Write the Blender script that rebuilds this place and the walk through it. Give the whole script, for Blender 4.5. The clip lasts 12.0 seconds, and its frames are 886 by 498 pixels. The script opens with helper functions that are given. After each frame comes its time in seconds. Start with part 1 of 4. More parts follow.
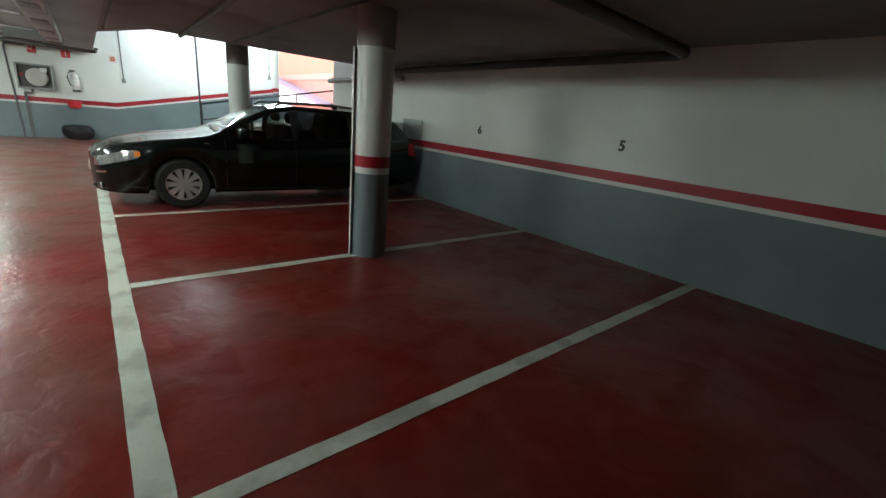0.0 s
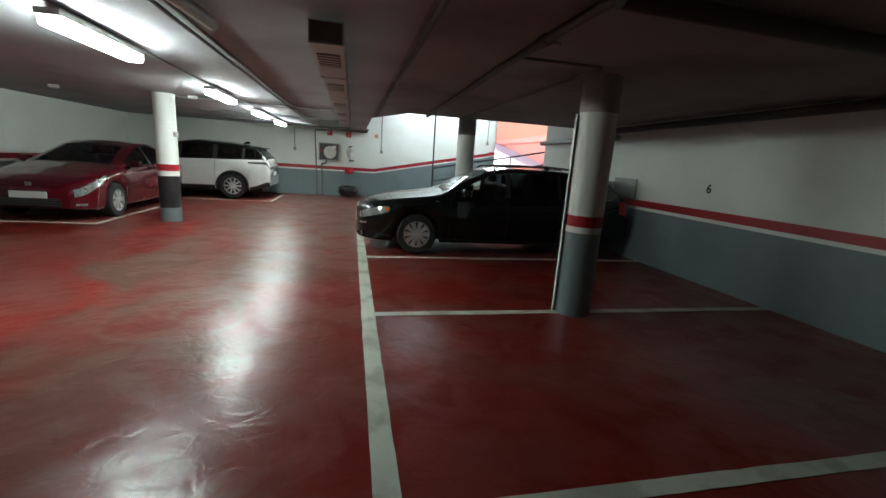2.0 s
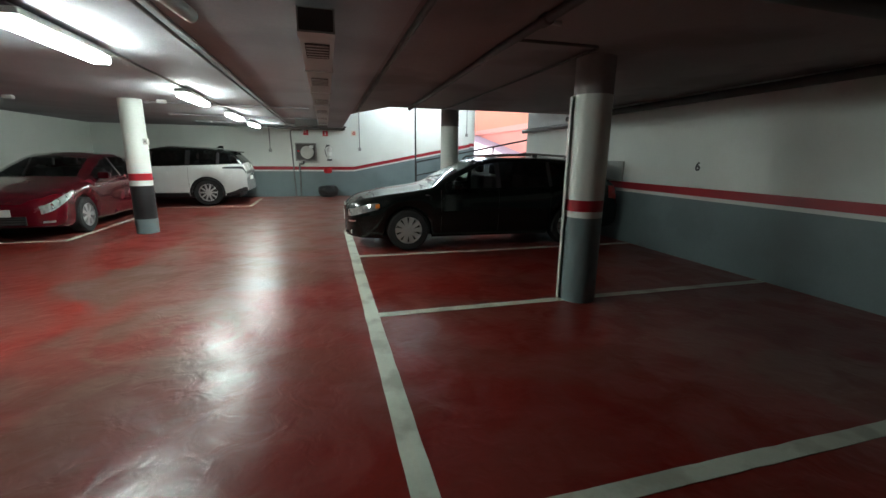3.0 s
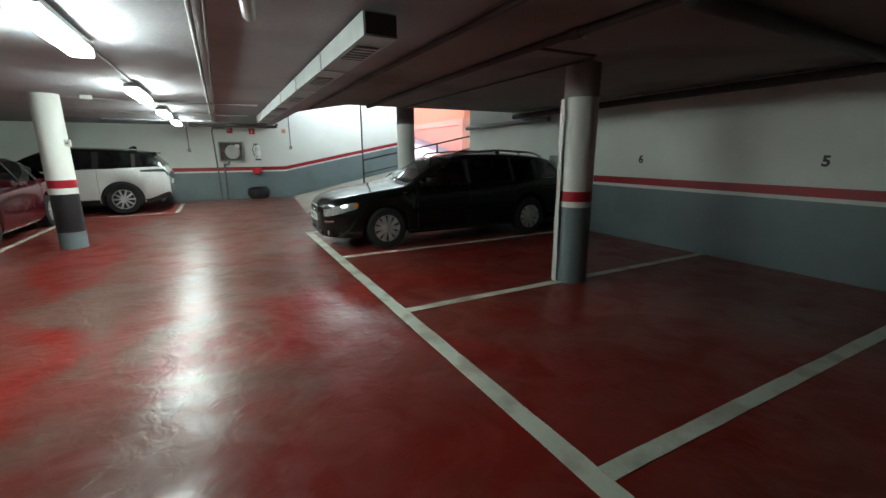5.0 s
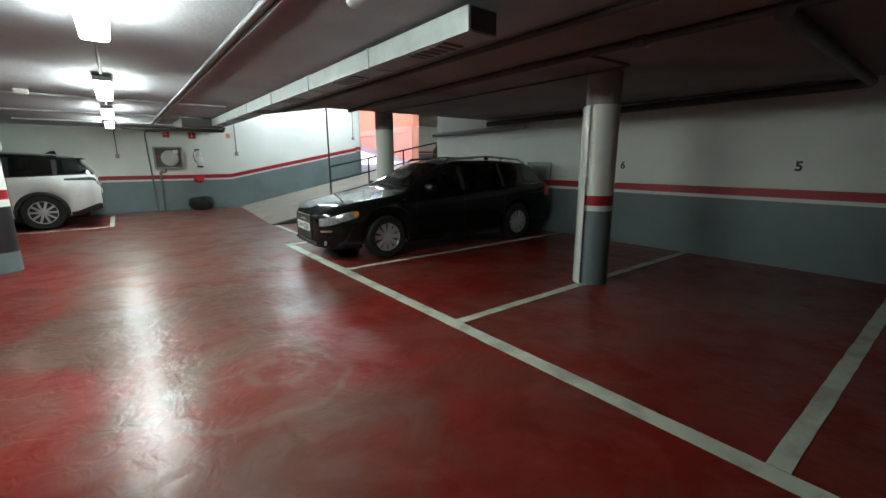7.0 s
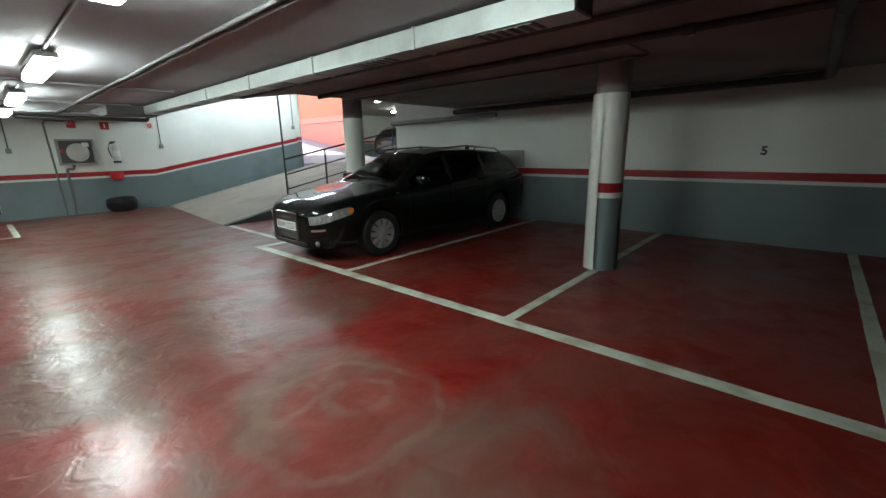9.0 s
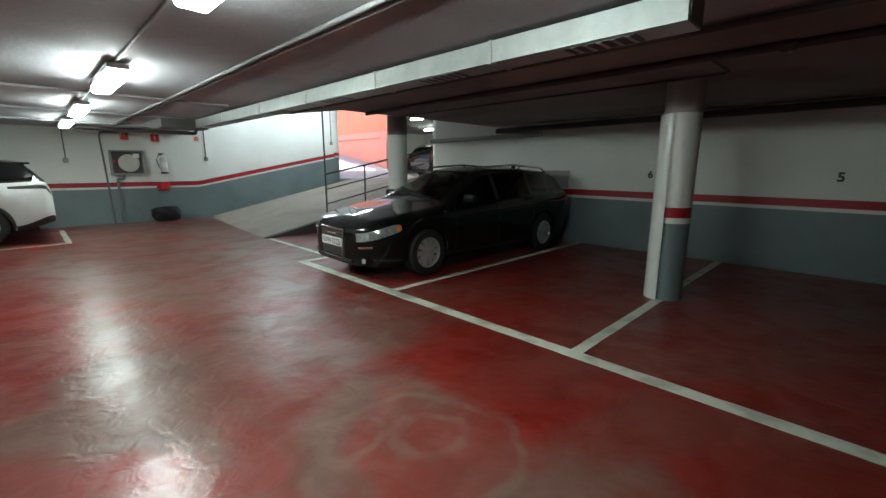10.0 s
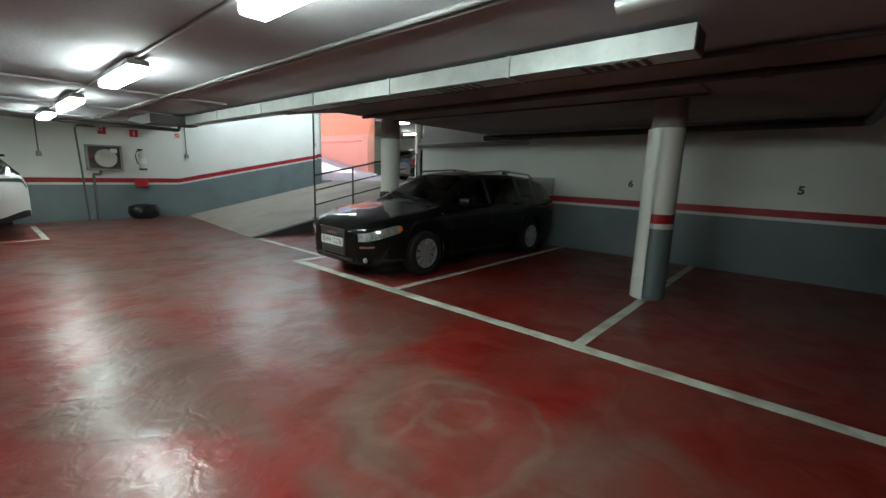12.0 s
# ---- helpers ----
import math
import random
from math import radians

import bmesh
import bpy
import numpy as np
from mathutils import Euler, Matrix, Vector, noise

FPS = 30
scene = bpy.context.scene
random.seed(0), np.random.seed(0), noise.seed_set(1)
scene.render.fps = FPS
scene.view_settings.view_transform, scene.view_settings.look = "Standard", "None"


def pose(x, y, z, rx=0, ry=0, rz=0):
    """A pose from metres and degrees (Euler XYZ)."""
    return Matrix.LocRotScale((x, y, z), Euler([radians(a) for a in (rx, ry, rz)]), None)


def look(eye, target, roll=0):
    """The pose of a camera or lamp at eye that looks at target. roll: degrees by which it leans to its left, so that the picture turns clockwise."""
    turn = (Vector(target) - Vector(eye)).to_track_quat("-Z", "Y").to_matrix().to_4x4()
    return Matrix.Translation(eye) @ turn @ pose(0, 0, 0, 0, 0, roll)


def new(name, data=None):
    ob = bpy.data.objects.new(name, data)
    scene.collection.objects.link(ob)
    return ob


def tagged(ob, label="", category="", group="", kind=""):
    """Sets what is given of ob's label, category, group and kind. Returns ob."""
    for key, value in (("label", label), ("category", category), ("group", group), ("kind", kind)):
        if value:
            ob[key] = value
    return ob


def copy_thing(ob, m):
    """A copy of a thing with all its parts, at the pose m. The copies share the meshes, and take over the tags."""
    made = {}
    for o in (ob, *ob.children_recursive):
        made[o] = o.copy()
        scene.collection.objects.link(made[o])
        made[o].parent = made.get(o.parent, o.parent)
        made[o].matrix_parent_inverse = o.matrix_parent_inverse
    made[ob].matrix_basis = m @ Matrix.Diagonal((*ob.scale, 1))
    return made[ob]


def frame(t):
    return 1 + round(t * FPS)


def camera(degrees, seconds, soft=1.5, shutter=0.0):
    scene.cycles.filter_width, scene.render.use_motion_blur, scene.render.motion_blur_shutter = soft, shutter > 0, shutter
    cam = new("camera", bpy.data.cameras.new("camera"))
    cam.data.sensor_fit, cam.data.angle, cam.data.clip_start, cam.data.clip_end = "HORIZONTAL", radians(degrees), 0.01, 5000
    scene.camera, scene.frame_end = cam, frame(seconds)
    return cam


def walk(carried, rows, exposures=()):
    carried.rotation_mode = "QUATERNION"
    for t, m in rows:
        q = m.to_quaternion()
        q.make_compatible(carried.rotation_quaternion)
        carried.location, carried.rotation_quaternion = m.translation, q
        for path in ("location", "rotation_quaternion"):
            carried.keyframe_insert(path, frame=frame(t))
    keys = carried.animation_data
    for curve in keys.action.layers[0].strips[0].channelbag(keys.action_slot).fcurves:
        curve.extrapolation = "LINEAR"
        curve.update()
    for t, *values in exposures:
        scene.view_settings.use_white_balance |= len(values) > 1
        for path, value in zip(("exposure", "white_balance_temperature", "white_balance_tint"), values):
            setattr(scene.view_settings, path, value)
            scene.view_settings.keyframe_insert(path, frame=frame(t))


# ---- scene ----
cam = camera(94.0, 12.0)
PATH = [
    (0, (0.033, 0.106, 1.397), (1.279, 1.553, 0.804), 5.5),
    (0.5, (-0.003, 0.088, 1.411), (1.087, 1.69, 0.915), 4.9),
    (1, (-0.037, 0.079, 1.414), (0.761, 1.864, 0.994), 3.5),
    (1.5, (-0.069, 0.079, 1.416), (0.422, 1.975, 1.01), 3.4),
    (2, (-0.122, 0.071, 1.425), (0.317, 1.979, 1.013), 3.9),
    (2.5, (-0.176, 0.119, 1.419), (0.298, 2.017, 1.004), 2.5),
    (3, (-0.283, 0.225, 1.392), (0.245, 2.105, 0.957), 0.7),
    (3.5, (-0.468, 0.336, 1.401), (0.087, 2.203, 0.948), 1.5),
    (5.5, (-1.527, 0.466, 1.412), (-0.522, 2.138, 0.971), 0.2),
    (6, (-1.737, 0.647, 1.384), (-0.691, 2.296, 0.951), 1.4),
    (6.5, (-1.895, 0.884, 1.393), (-0.833, 2.518, 0.944), -0.2),
    (7, (-2.098, 1.106, 1.386), (-0.901, 2.653, 0.969), -0.2),
    (9, (-2.686, 1.966, 1.411), (-1.238, 3.263, 0.94), -1.1),
    (9.5, (-2.744, 2.176, 1.407), (-1.307, 3.516, 1.035), -1.6),
    (10, (-2.764, 2.341, 1.413), (-1.378, 3.729, 1.025), 0.2),
    (10.5, (-2.833, 2.424, 1.418), (-1.368, 3.721, 1.004), -0.3),
    (11, (-2.909, 2.467, 1.422), (-1.441, 3.761, 1.011), -0.4),
    (11.5, (-3.015, 2.481, 1.416), (-1.626, 3.868, 1.032), 0.4),
    (12, (-3.152, 2.446, 1.397), (-1.67, 3.738, 1.034), 1.8),
]
walk(cam, [(t, look(eye, target, roll)) for t, eye, target, roll in PATH], exposures=((0.0, 2.42), (1.0, 2.10), (2.5, 1.92), (6.5, 1.88), (9.0, 1.75), (12.0, 1.50)))

# ---- world, sun, exposure ----
world = bpy.data.worlds.new("world")
scene.world = world
world.use_nodes = True
wn = world.node_tree.nodes
sky = wn.new("ShaderNodeTexSky")
sky.sky_type = 'NISHITA'
sky.sun_disc = False
sky.sun_elevation = radians(58)
sky.sun_rotation = radians(100)
world.node_tree.links.new(sky.outputs[0], wn["Background"].inputs[0])
wn["Background"].inputs[1].default_value = 0.15

sun_data = bpy.data.lights.new("sun", 'SUN')
sun_data.energy = 4.0
sun_data.angle = radians(0.5)
sun_data.color = (1.0, 0.95, 0.88)
sun = new("sun", sun_data)
sun.matrix_world = look((0, 20, 30), (-9, 20 + 3.0, 30 - 20))

LAMP_GLOW = 31.0


# ---- materials ----
def material(name, colour, rough=0.6, metal=0.0, vary=0.12, scale=3.0, bump=0.0, bump_scale=60.0, fine=40.0, second=None, second_amount=0.4,
             second_scale=1.0, coat=0.0, rough_vary=0.1, spec=0.5):
    """A surface with variation at two scales, optional second colour in patches, and fine relief."""
    m = bpy.data.materials.new(name)
    m.use_nodes = True
    nt = m.node_tree
    bsdf = nt.nodes["Principled BSDF"]
    link = nt.links.new
    geo = nt.nodes.new("ShaderNodeTexCoord")
    src = geo.outputs["Object"]

    def noise_node(s, detail=4.0):
        n = nt.nodes.new("ShaderNodeTexNoise")
        n.inputs["Scale"].default_value = s
        n.inputs["Detail"].default_value = detail
        link(src, n.inputs["Vector"])
        return n.outputs["Fac"]

    def mix(fac, a, b, mode='MIX'):
        n = nt.nodes.new("ShaderNodeMix")
        n.data_type, n.blend_type = 'RGBA', mode
        for socket, value in ((n.inputs[0], fac), (n.inputs[6], a), (n.inputs[7], b)):
            if isinstance(value, (int, float)):
                socket.default_value = value
            elif isinstance(value, tuple):
                socket.default_value = (*value, 1)
            else:
                link(value, socket)
        return n.outputs[2]

    def ramp(value, lo, hi, a=0.0, b=1.0):
        n = nt.nodes.new("ShaderNodeMapRange")
        link(value, n.inputs[0])
        for i, v in enumerate((lo, hi, a, b)):
            n.inputs[i + 1].default_value = v
        return n.outputs[0]

    big = noise_node(scale)
    small = noise_node(fine, 6.0)
    dark = tuple(c * (1 - vary) for c in colour)
    light = tuple(min(1.0, c * (1 + vary)) for c in colour)
    col = mix(ramp(big, 0.3, 0.7), dark, light)
    col = mix(ramp(small, 0.35, 0.75, 0.0, vary * 1.5), col, tuple(c * 0.6 for c in colour))
    if second:
        patch = noise_node(second_scale, 5.0)
        col = mix(ramp(patch, 0.5, 0.62, 0.0, second_amount), col, second)
    link(col, bsdf.inputs["Base Color"])
    link(ramp(big, 0.3, 0.7, max(0.02, rough - rough_vary), min(1, rough + rough_vary)), bsdf.inputs["Roughness"])
    bsdf.inputs["Metallic"].default_value = metal
    bsdf.inputs["Specular IOR Level"].default_value = spec
    bsdf.inputs["Coat Weight"].default_value = coat
    bsdf.inputs["Coat Roughness"].default_value = 0.07
    if bump:
        b = nt.nodes.new("ShaderNodeBump")
        b.inputs["Strength"].default_value = bump
        b.inputs["Distance"].default_value = 0.01
        link(noise_node(bump_scale, 6.0), b.inputs["Height"])
        link(b.outputs[0], bsdf.inputs["Normal"])
    return m


def glow(name, colour, strength):
    m = bpy.data.materials.new(name)
    m.use_nodes = True
    b = m.node_tree.nodes["Principled BSDF"]
    b.inputs["Base Color"].default_value = (0.9, 0.9, 0.9, 1)
    b.inputs["Emission Color"].default_value = (*colour, 1)
    b.inputs["Emission Strength"].default_value = strength
    return m


def glass(name, colour=(0.9, 0.95, 0.93)):
    """Thin car glazing: tinted, clear through, with a Fresnel gloss."""
    m = bpy.data.materials.new(name)
    m.use_nodes = True
    nt = m.node_tree
    nt.nodes.remove(nt.nodes["Principled BSDF"])
    clear = nt.nodes.new("ShaderNodeBsdfTransparent")
    clear.inputs[0].default_value = (*colour, 1)
    gloss = nt.nodes.new("ShaderNodeBsdfGlossy")
    gloss.inputs["Roughness"].default_value = 0.02
    fres = nt.nodes.new("ShaderNodeFresnel")
    fres.inputs[0].default_value = 1.75
    mixer = nt.nodes.new("ShaderNodeMixShader")
    nt.links.new(fres.outputs[0], mixer.inputs[0])
    nt.links.new(clear.outputs[0], mixer.inputs[1])
    nt.links.new(gloss.outputs[0], mixer.inputs[2])
    nt.links.new(mixer.outputs[0], nt.nodes["Material Output"].inputs[0])
    return m


def epoxy_floor():
    """Red floor coating: worn grey-brown along the driving lane, glossy with dull scuffs and tyre swirls."""
    m = bpy.data.materials.new("red_floor_coating")
    m.use_nodes = True
    nt = m.node_tree
    link = nt.links.new
    bsdf = nt.nodes["Principled BSDF"]
    tc = nt.nodes.new("ShaderNodeTexCoord")

    shifted = nt.nodes.new("ShaderNodeVectorMath")
    shifted.operation = 'ADD'
    link(tc.outputs["Object"], shifted.inputs[0])
    shifted.inputs[1].default_value = (31.7, 47.3, 5.37)

    def noise_node(s, detail=5.0, distortion=0.0):
        n = nt.nodes.new("ShaderNodeTexNoise")
        n.inputs["Scale"].default_value = s
        n.inputs["Detail"].default_value = detail
        n.inputs["Distortion"].default_value = distortion
        link(shifted.outputs[0], n.inputs["Vector"])
        return n.outputs["Fac"]

    def ramp(value, lo, hi, a=0.0, b=1.0):
        n = nt.nodes.new("ShaderNodeMapRange")
        n.interpolation_type = 'SMOOTHSTEP'
        link(value, n.inputs[0])
        for i, v in enumerate((lo, hi, a, b)):
            n.inputs[i + 1].default_value = v
        return n.outputs[0]

    def maths(op, a, b):
        n = nt.nodes.new("ShaderNodeMath")
        n.operation = op
        for i, v in enumerate((a, b)):
            if isinstance(v, (int, float)):
                n.inputs[i].default_value = v
            else:
                link(v, n.inputs[i])
        return n.outputs[0]

    def mix(fac, a, b):
        n = nt.nodes.new("ShaderNodeMix")
        n.data_type = 'RGBA'
        link(fac, n.inputs[0])
        for s, v in ((n.inputs[6], a), (n.inputs[7], b)):
            if isinstance(v, tuple):
                s.default_value = (*v, 1)
            else:
                link(v, s)
        return n.outputs[2]

    xyz = nt.nodes.new("ShaderNodeSeparateXYZ")
    link(tc.outputs["Object"], xyz.inputs[0])
    px, py = xyz.outputs[0], xyz.outputs[1]

    def union(a, b):
        return maths('SUBTRACT', maths('ADD', a, b), maths('MULTIPLY', a, b))

    # grey-brown tyre film along the driving lane, wider towards the ramp, with a ragged edge
    ragged = maths('MULTIPLY', maths('SUBTRACT', noise_node(0.8, 5.0, 0.5), 0.5), 2.6)
    centre = maths('ADD', maths('MULTIPLY', py, 0.09), -1.98)
    away = maths('ABSOLUTE', maths('SUBTRACT', px, centre), 0.0)
    widen = maths('MULTIPLY', ramp(py, 3.0, 8.0, 0.0, 1.0), 0.95)
    away = maths('ADD', maths('SUBTRACT', away, widen), ragged)
    lane = maths('MULTIPLY', ramp(away, 0.42, 0.82, 1.0, 0.0), ramp(py, 1.2, 3.6, 0.45, 1.0))
    wear = maths('MULTIPLY', lane, ramp(noise_node(1.5, 6.0, 0.7), 0.40, 0.60, 0.35, 1.0))
    # thin drifting smears elsewhere, fewer in the bays
    in_bay = ramp(px, -0.4, 0.4, 1.0, 0.7)
    scuff = maths('MULTIPLY', maths('MULTIPLY', ramp(noise_node(0.9, 6.0, 0.8), 0.42, 0.66), in_bay), 0.5)
    dirt = union(wear, scuff)
    # dull dried puddle marks by the bay wall
    for cx, cy, rx, ry in ((2.91, 1.83, 0.5, 0.6), (3.42, 5.05, 0.4, 0.35)):
        ex = maths('DIVIDE', maths('SUBTRACT', px, cx), rx)
        ey = maths('DIVIDE', maths('SUBTRACT', py, cy), ry)
        d = maths('ADD', maths('MULTIPLY', ex, ex), maths('MULTIPLY', ey, ey))
        d = maths('ADD', d, maths('MULTIPLY', maths('SUBTRACT', noise_node(2.2, 5.0), 0.5), 3.0))
        dirt = union(dirt, ramp(d, 0.5, 1.1, 0.55, 0.0))
    # looping tyre scrub marks
    marks = None
    for cx, cy, rad in ((-1.74, 4.07, 0.19), (-1.44, 3.8, 0.19), (-1.53, 3.74, 0.51)):
        off = nt.nodes.new("ShaderNodeVectorMath")
        off.operation = 'SUBTRACT'
        link(tc.outputs["Object"], off.inputs[0])
        off.inputs[1].default_value = (cx, cy, 0.0)
        warp = nt.nodes.new("ShaderNodeVectorMath")
        warp.operation = 'LENGTH'
        link(off.outputs[0], warp.inputs[0])
        wob = maths('ADD', warp.outputs["Value"], maths('MULTIPLY', maths('SUBTRACT', noise_node(3.0, 3.0), 0.5), 0.28))
        ring = maths('ABSOLUTE', maths('SUBTRACT', wob, rad), 0.0)
        ringmask = maths('MULTIPLY', ramp(ring, 0.01, 0.06, 0.9, 0.0), ramp(noise_node(5.0, 2.0, 0.5), 0.3, 0.65, 0.3, 1.0))
        marks = union(marks, ringmask) if marks else ringmask
    red = mix(ramp(noise_node(0.7, 1.0), 0.25, 0.75), (0.155, 0.013, 0.0095), (0.205, 0.0185, 0.0135))
    red = mix(ramp(noise_node(35.0, 3.0), 0.4, 0.75, 0.0, 0.15), red, (0.06, 0.012, 0.01))
    col = mix(dirt, red, (0.143, 0.076, 0.060))
    col = mix(maths('MULTIPLY', marks, 0.75), col, (0.185, 0.118, 0.095))
    link(col, bsdf.inputs["Base Color"])
    # smooth thick patches in the coat among duller ones
    smooth = ramp(noise_node(2.0, 3.0, 0.3), 0.30, 0.70)
    polished = maths('MULTIPLY', ramp(py, 5.2, 9.0, 0.045, 0.0), ramp(px, -0.6, 0.4, 1.0, 0.2))
    rough = maths('SUBTRACT', maths('SUBTRACT', 0.345, polished), maths('MULTIPLY', smooth, 0.02))
    rough = maths('MAXIMUM', maths('ADD', rough, maths('MULTIPLY', maths('SUBTRACT', noise_node(14.0, 4.0, 0.4), 0.5), 0.03)), 0.28)
    link(rough, bsdf.inputs["Roughness"])
    # dust kills the gloss in patches
    link(ramp(noise_node(2.3, 5.0, 0.7), 0.38, 0.64, 0.15, 0.50), bsdf.inputs["Specular IOR Level"])
    b = nt.nodes.new("ShaderNodeBump")
    b.inputs["Strength"].default_value = 0.3
    b.inputs["Distance"].default_value = 0.02
    h = maths('ADD', maths('MULTIPLY', noise_node(3.2, 2.0, 0.4), 0.9), maths('ADD', maths('MULTIPLY', noise_node(7.0, 2.5, 0.9), 0.95), maths('MULTIPLY', noise_node(28.0, 3.0, 0.5), 0.03)))
    link(h, b.inputs["Height"])
    link(b.outputs[0], bsdf.inputs["Normal"])
    return m


M_FLOOR = epoxy_floor()
M_WHITE = material("white_wall_paint", (0.72, 0.745, 0.70), 0.55, vary=0.05, scale=0.8, bump=0.12, bump_scale=90, second=(0.6, 0.61, 0.56), second_amount=0.35, second_scale=0.7)
M_GREY = material("blue_grey_wall_paint", (0.165, 0.215, 0.225), 0.45, vary=0.1, scale=0.9, bump=0.12, bump_scale=90, second=(0.12, 0.155, 0.165), second_amount=0.4, second_scale=1.3)
M_RED = material("red_band_paint", (0.36, 0.012, 0.022), 0.4, vary=0.08, scale=3, bump=0.08)
M_LINE = material("white_line_paint", (0.58, 0.62, 0.53), 0.45, vary=0.1, scale=2.5, bump=0.1, second=(0.3, 0.29, 0.24), second_amount=0.65, second_scale=3.0)
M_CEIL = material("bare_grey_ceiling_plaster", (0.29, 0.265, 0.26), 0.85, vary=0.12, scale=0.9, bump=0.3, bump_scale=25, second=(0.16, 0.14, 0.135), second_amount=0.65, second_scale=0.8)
# paler, bluer copy of the plaster: lamp light put into the lane ceiling's colour
M_CEIL_LANE = material("lamplit_grey_ceiling", (0.35, 0.355, 0.375), 0.75, vary=0.12, scale=0.9, bump=0.3, bump_scale=25, second=(0.25, 0.245, 0.25), second_amount=0.5, second_scale=0.8)
M_CONC = material("ramp_concrete", (0.31, 0.275, 0.235), 0.75, vary=0.12, scale=1.5, bump=0.4, bump_scale=45, second=(0.22, 0.17, 0.14), second_amount=0.5, second_scale=1.2)
M_DARKCONC = material("dark_ramp_side", (0.06, 0.062, 0.065), 0.7, vary=0.15, bump=0.2)
M_SALMON = material("salmon_render", (0.78, 0.33, 0.27), 0.85, vary=0.05, scale=0.6, bump=0.3, bump_scale=70)
M_SALMON2 = material("orange_beam_paint", (0.78, 0.27, 0.17), 0.8, vary=0.05, bump=0.2)
M_PAVE = material("pale_outdoor_paving", (0.52, 0.47, 0.50), 0.8, vary=0.1, bump=0.2)
M_GALV = material("galvanised_sheet", (0.52, 0.56, 0.55), 0.42, metal=0.55, vary=0.12, scale=5, fine=18, bump=0.05)
M_GALVD = material("dull_grille_metal", (0.10, 0.095, 0.09), 0.6, metal=0.4, vary=0.1)
M_PIPE = material("dark_drain_pipe", (0.055, 0.05, 0.048), 0.5, vary=0.15, bump=0.1)
M_GPIPE = material("grey_plastic_conduit", (0.30, 0.31, 0.29), 0.45, vary=0.08)
M_CONDUIT = material("dark_grey_conduit", (0.15, 0.15, 0.145), 0.5, vary=0.1)
M_LPIPE = material("pale_conduit", (0.20, 0.20, 0.20), 0.45, vary=0.08)
M_RAIL = material("dark_painted_steel", (0.035, 0.034, 0.036), 0.45, vary=0.1)
M_BLACKPL = material("black_plastic", (0.018, 0.018, 0.02), 0.45, vary=0.1)
M_RUBBER = material("black_rubber", (0.01, 0.01, 0.0105), 0.75, vary=0.15, bump=0.2)
M_GUARD = material("white_plastic_guard", (0.70, 0.73, 0.69), 0.22, vary=0.05, scale=2, coat=0.3, second=(0.55, 0.57, 0.53), second_amount=0.5, second_scale=2.0)
M_HOUSING = material("lamp_housing_plastic", (0.32, 0.32, 0.31), 0.5, vary=0.05)
M_GLOW = glow("lit_diffuser", (0.86, 1.0, 0.94), LAMP_GLOW)
M_GLOW_OLD = glow("ageing_diffuser", (0.86, 1.0, 0.94), LAMP_GLOW * 0.65)
M_GLOW_COOL = glow("cool_white_diffuser", (0.80, 0.94, 1.0), LAMP_GLOW * 0.65)
M_BLACKCAR = material("black_car_paint", (0.0035, 0.005, 0.0045), 0.5, vary=0.1, coat=0.7, rough_vary=0.03, spec=0.05)
M_REDCAR = material("dark_red_car_paint", (0.085, 0.002, 0.008), 0.25, vary=0.08, coat=0.9, rough_vary=0.03, spec=0.3)
M_WHITECAR = material("white_car_paint", (0.63, 0.64, 0.63), 0.25, vary=0.03, coat=1.0, rough_vary=0.03)
M_CARGLASS = glass("car_glass", (0.82, 0.89, 0.86))
M_DARKGLASS = glass("privacy_glass", (0.16, 0.18, 0.18))
M_LIGHTGLASS = material("headlight_lens", (0.58, 0.61, 0.60), 0.1, metal=0.65, vary=0.35, scale=25, fine=60, coat=1.0)
M_AMBER = material("amber_lens", (0.75, 0.20, 0.02), 0.2, vary=0.1, coat=1.0)
M_REDLENS = material("red_tail_lens", (0.35, 0.01, 0.012), 0.15, vary=0.1, coat=1.0)
M_ALLOY = material("silver_alloy", (0.6, 0.61, 0.61), 0.35, metal=0.75, vary=0.08)
M_CHROME = material("chrome_trim", (0.7, 0.71, 0.71), 0.12, metal=1.0, vary=0.03, rough_vary=0.03)
M_PLATE = material("white_number_plate", (0.70, 0.71, 0.68), 0.4, vary=0.03)
M_PLATEINK = material("black_plate_ink", (0.02, 0.02, 0.022), 0.5)
M_INK = material("black_stencil_paint", (0.03, 0.03, 0.032), 0.6)
M_INTERIOR = material("dark_car_cloth", (0.09, 0.09, 0.088), 0.9)
M_SIGNRED = material("red_sign_plastic", (0.50, 0.02, 0.03), 0.4, vary=0.05)
M_SIGNWHITE = material("white_sign_plastic", (0.75, 0.75, 0.72), 0.4, vary=0.04)
M_CREAM = material("cream_sign_plastic", (0.72, 0.58, 0.46), 0.4, vary=0.04)
M_CABINET = material("grey_steel_cabinet", (0.28, 0.28, 0.265), 0.4, metal=0.2, vary=0.06)
M_CABDARK = material("shadowy_cabinet_inside", (0.10, 0.09, 0.085), 0.7)
M_HOSE = material("pale_hose_canvas", (0.55, 0.54, 0.50), 0.8, bump=0.3)
M_EXT = material("pale_extinguisher_paint", (0.62, 0.61, 0.58), 0.35, vary=0.06)
M_BAG = material("black_bin_bag", (0.016, 0.016, 0.018), 0.35, vary=0.2, bump=0.6, bump_scale=14)


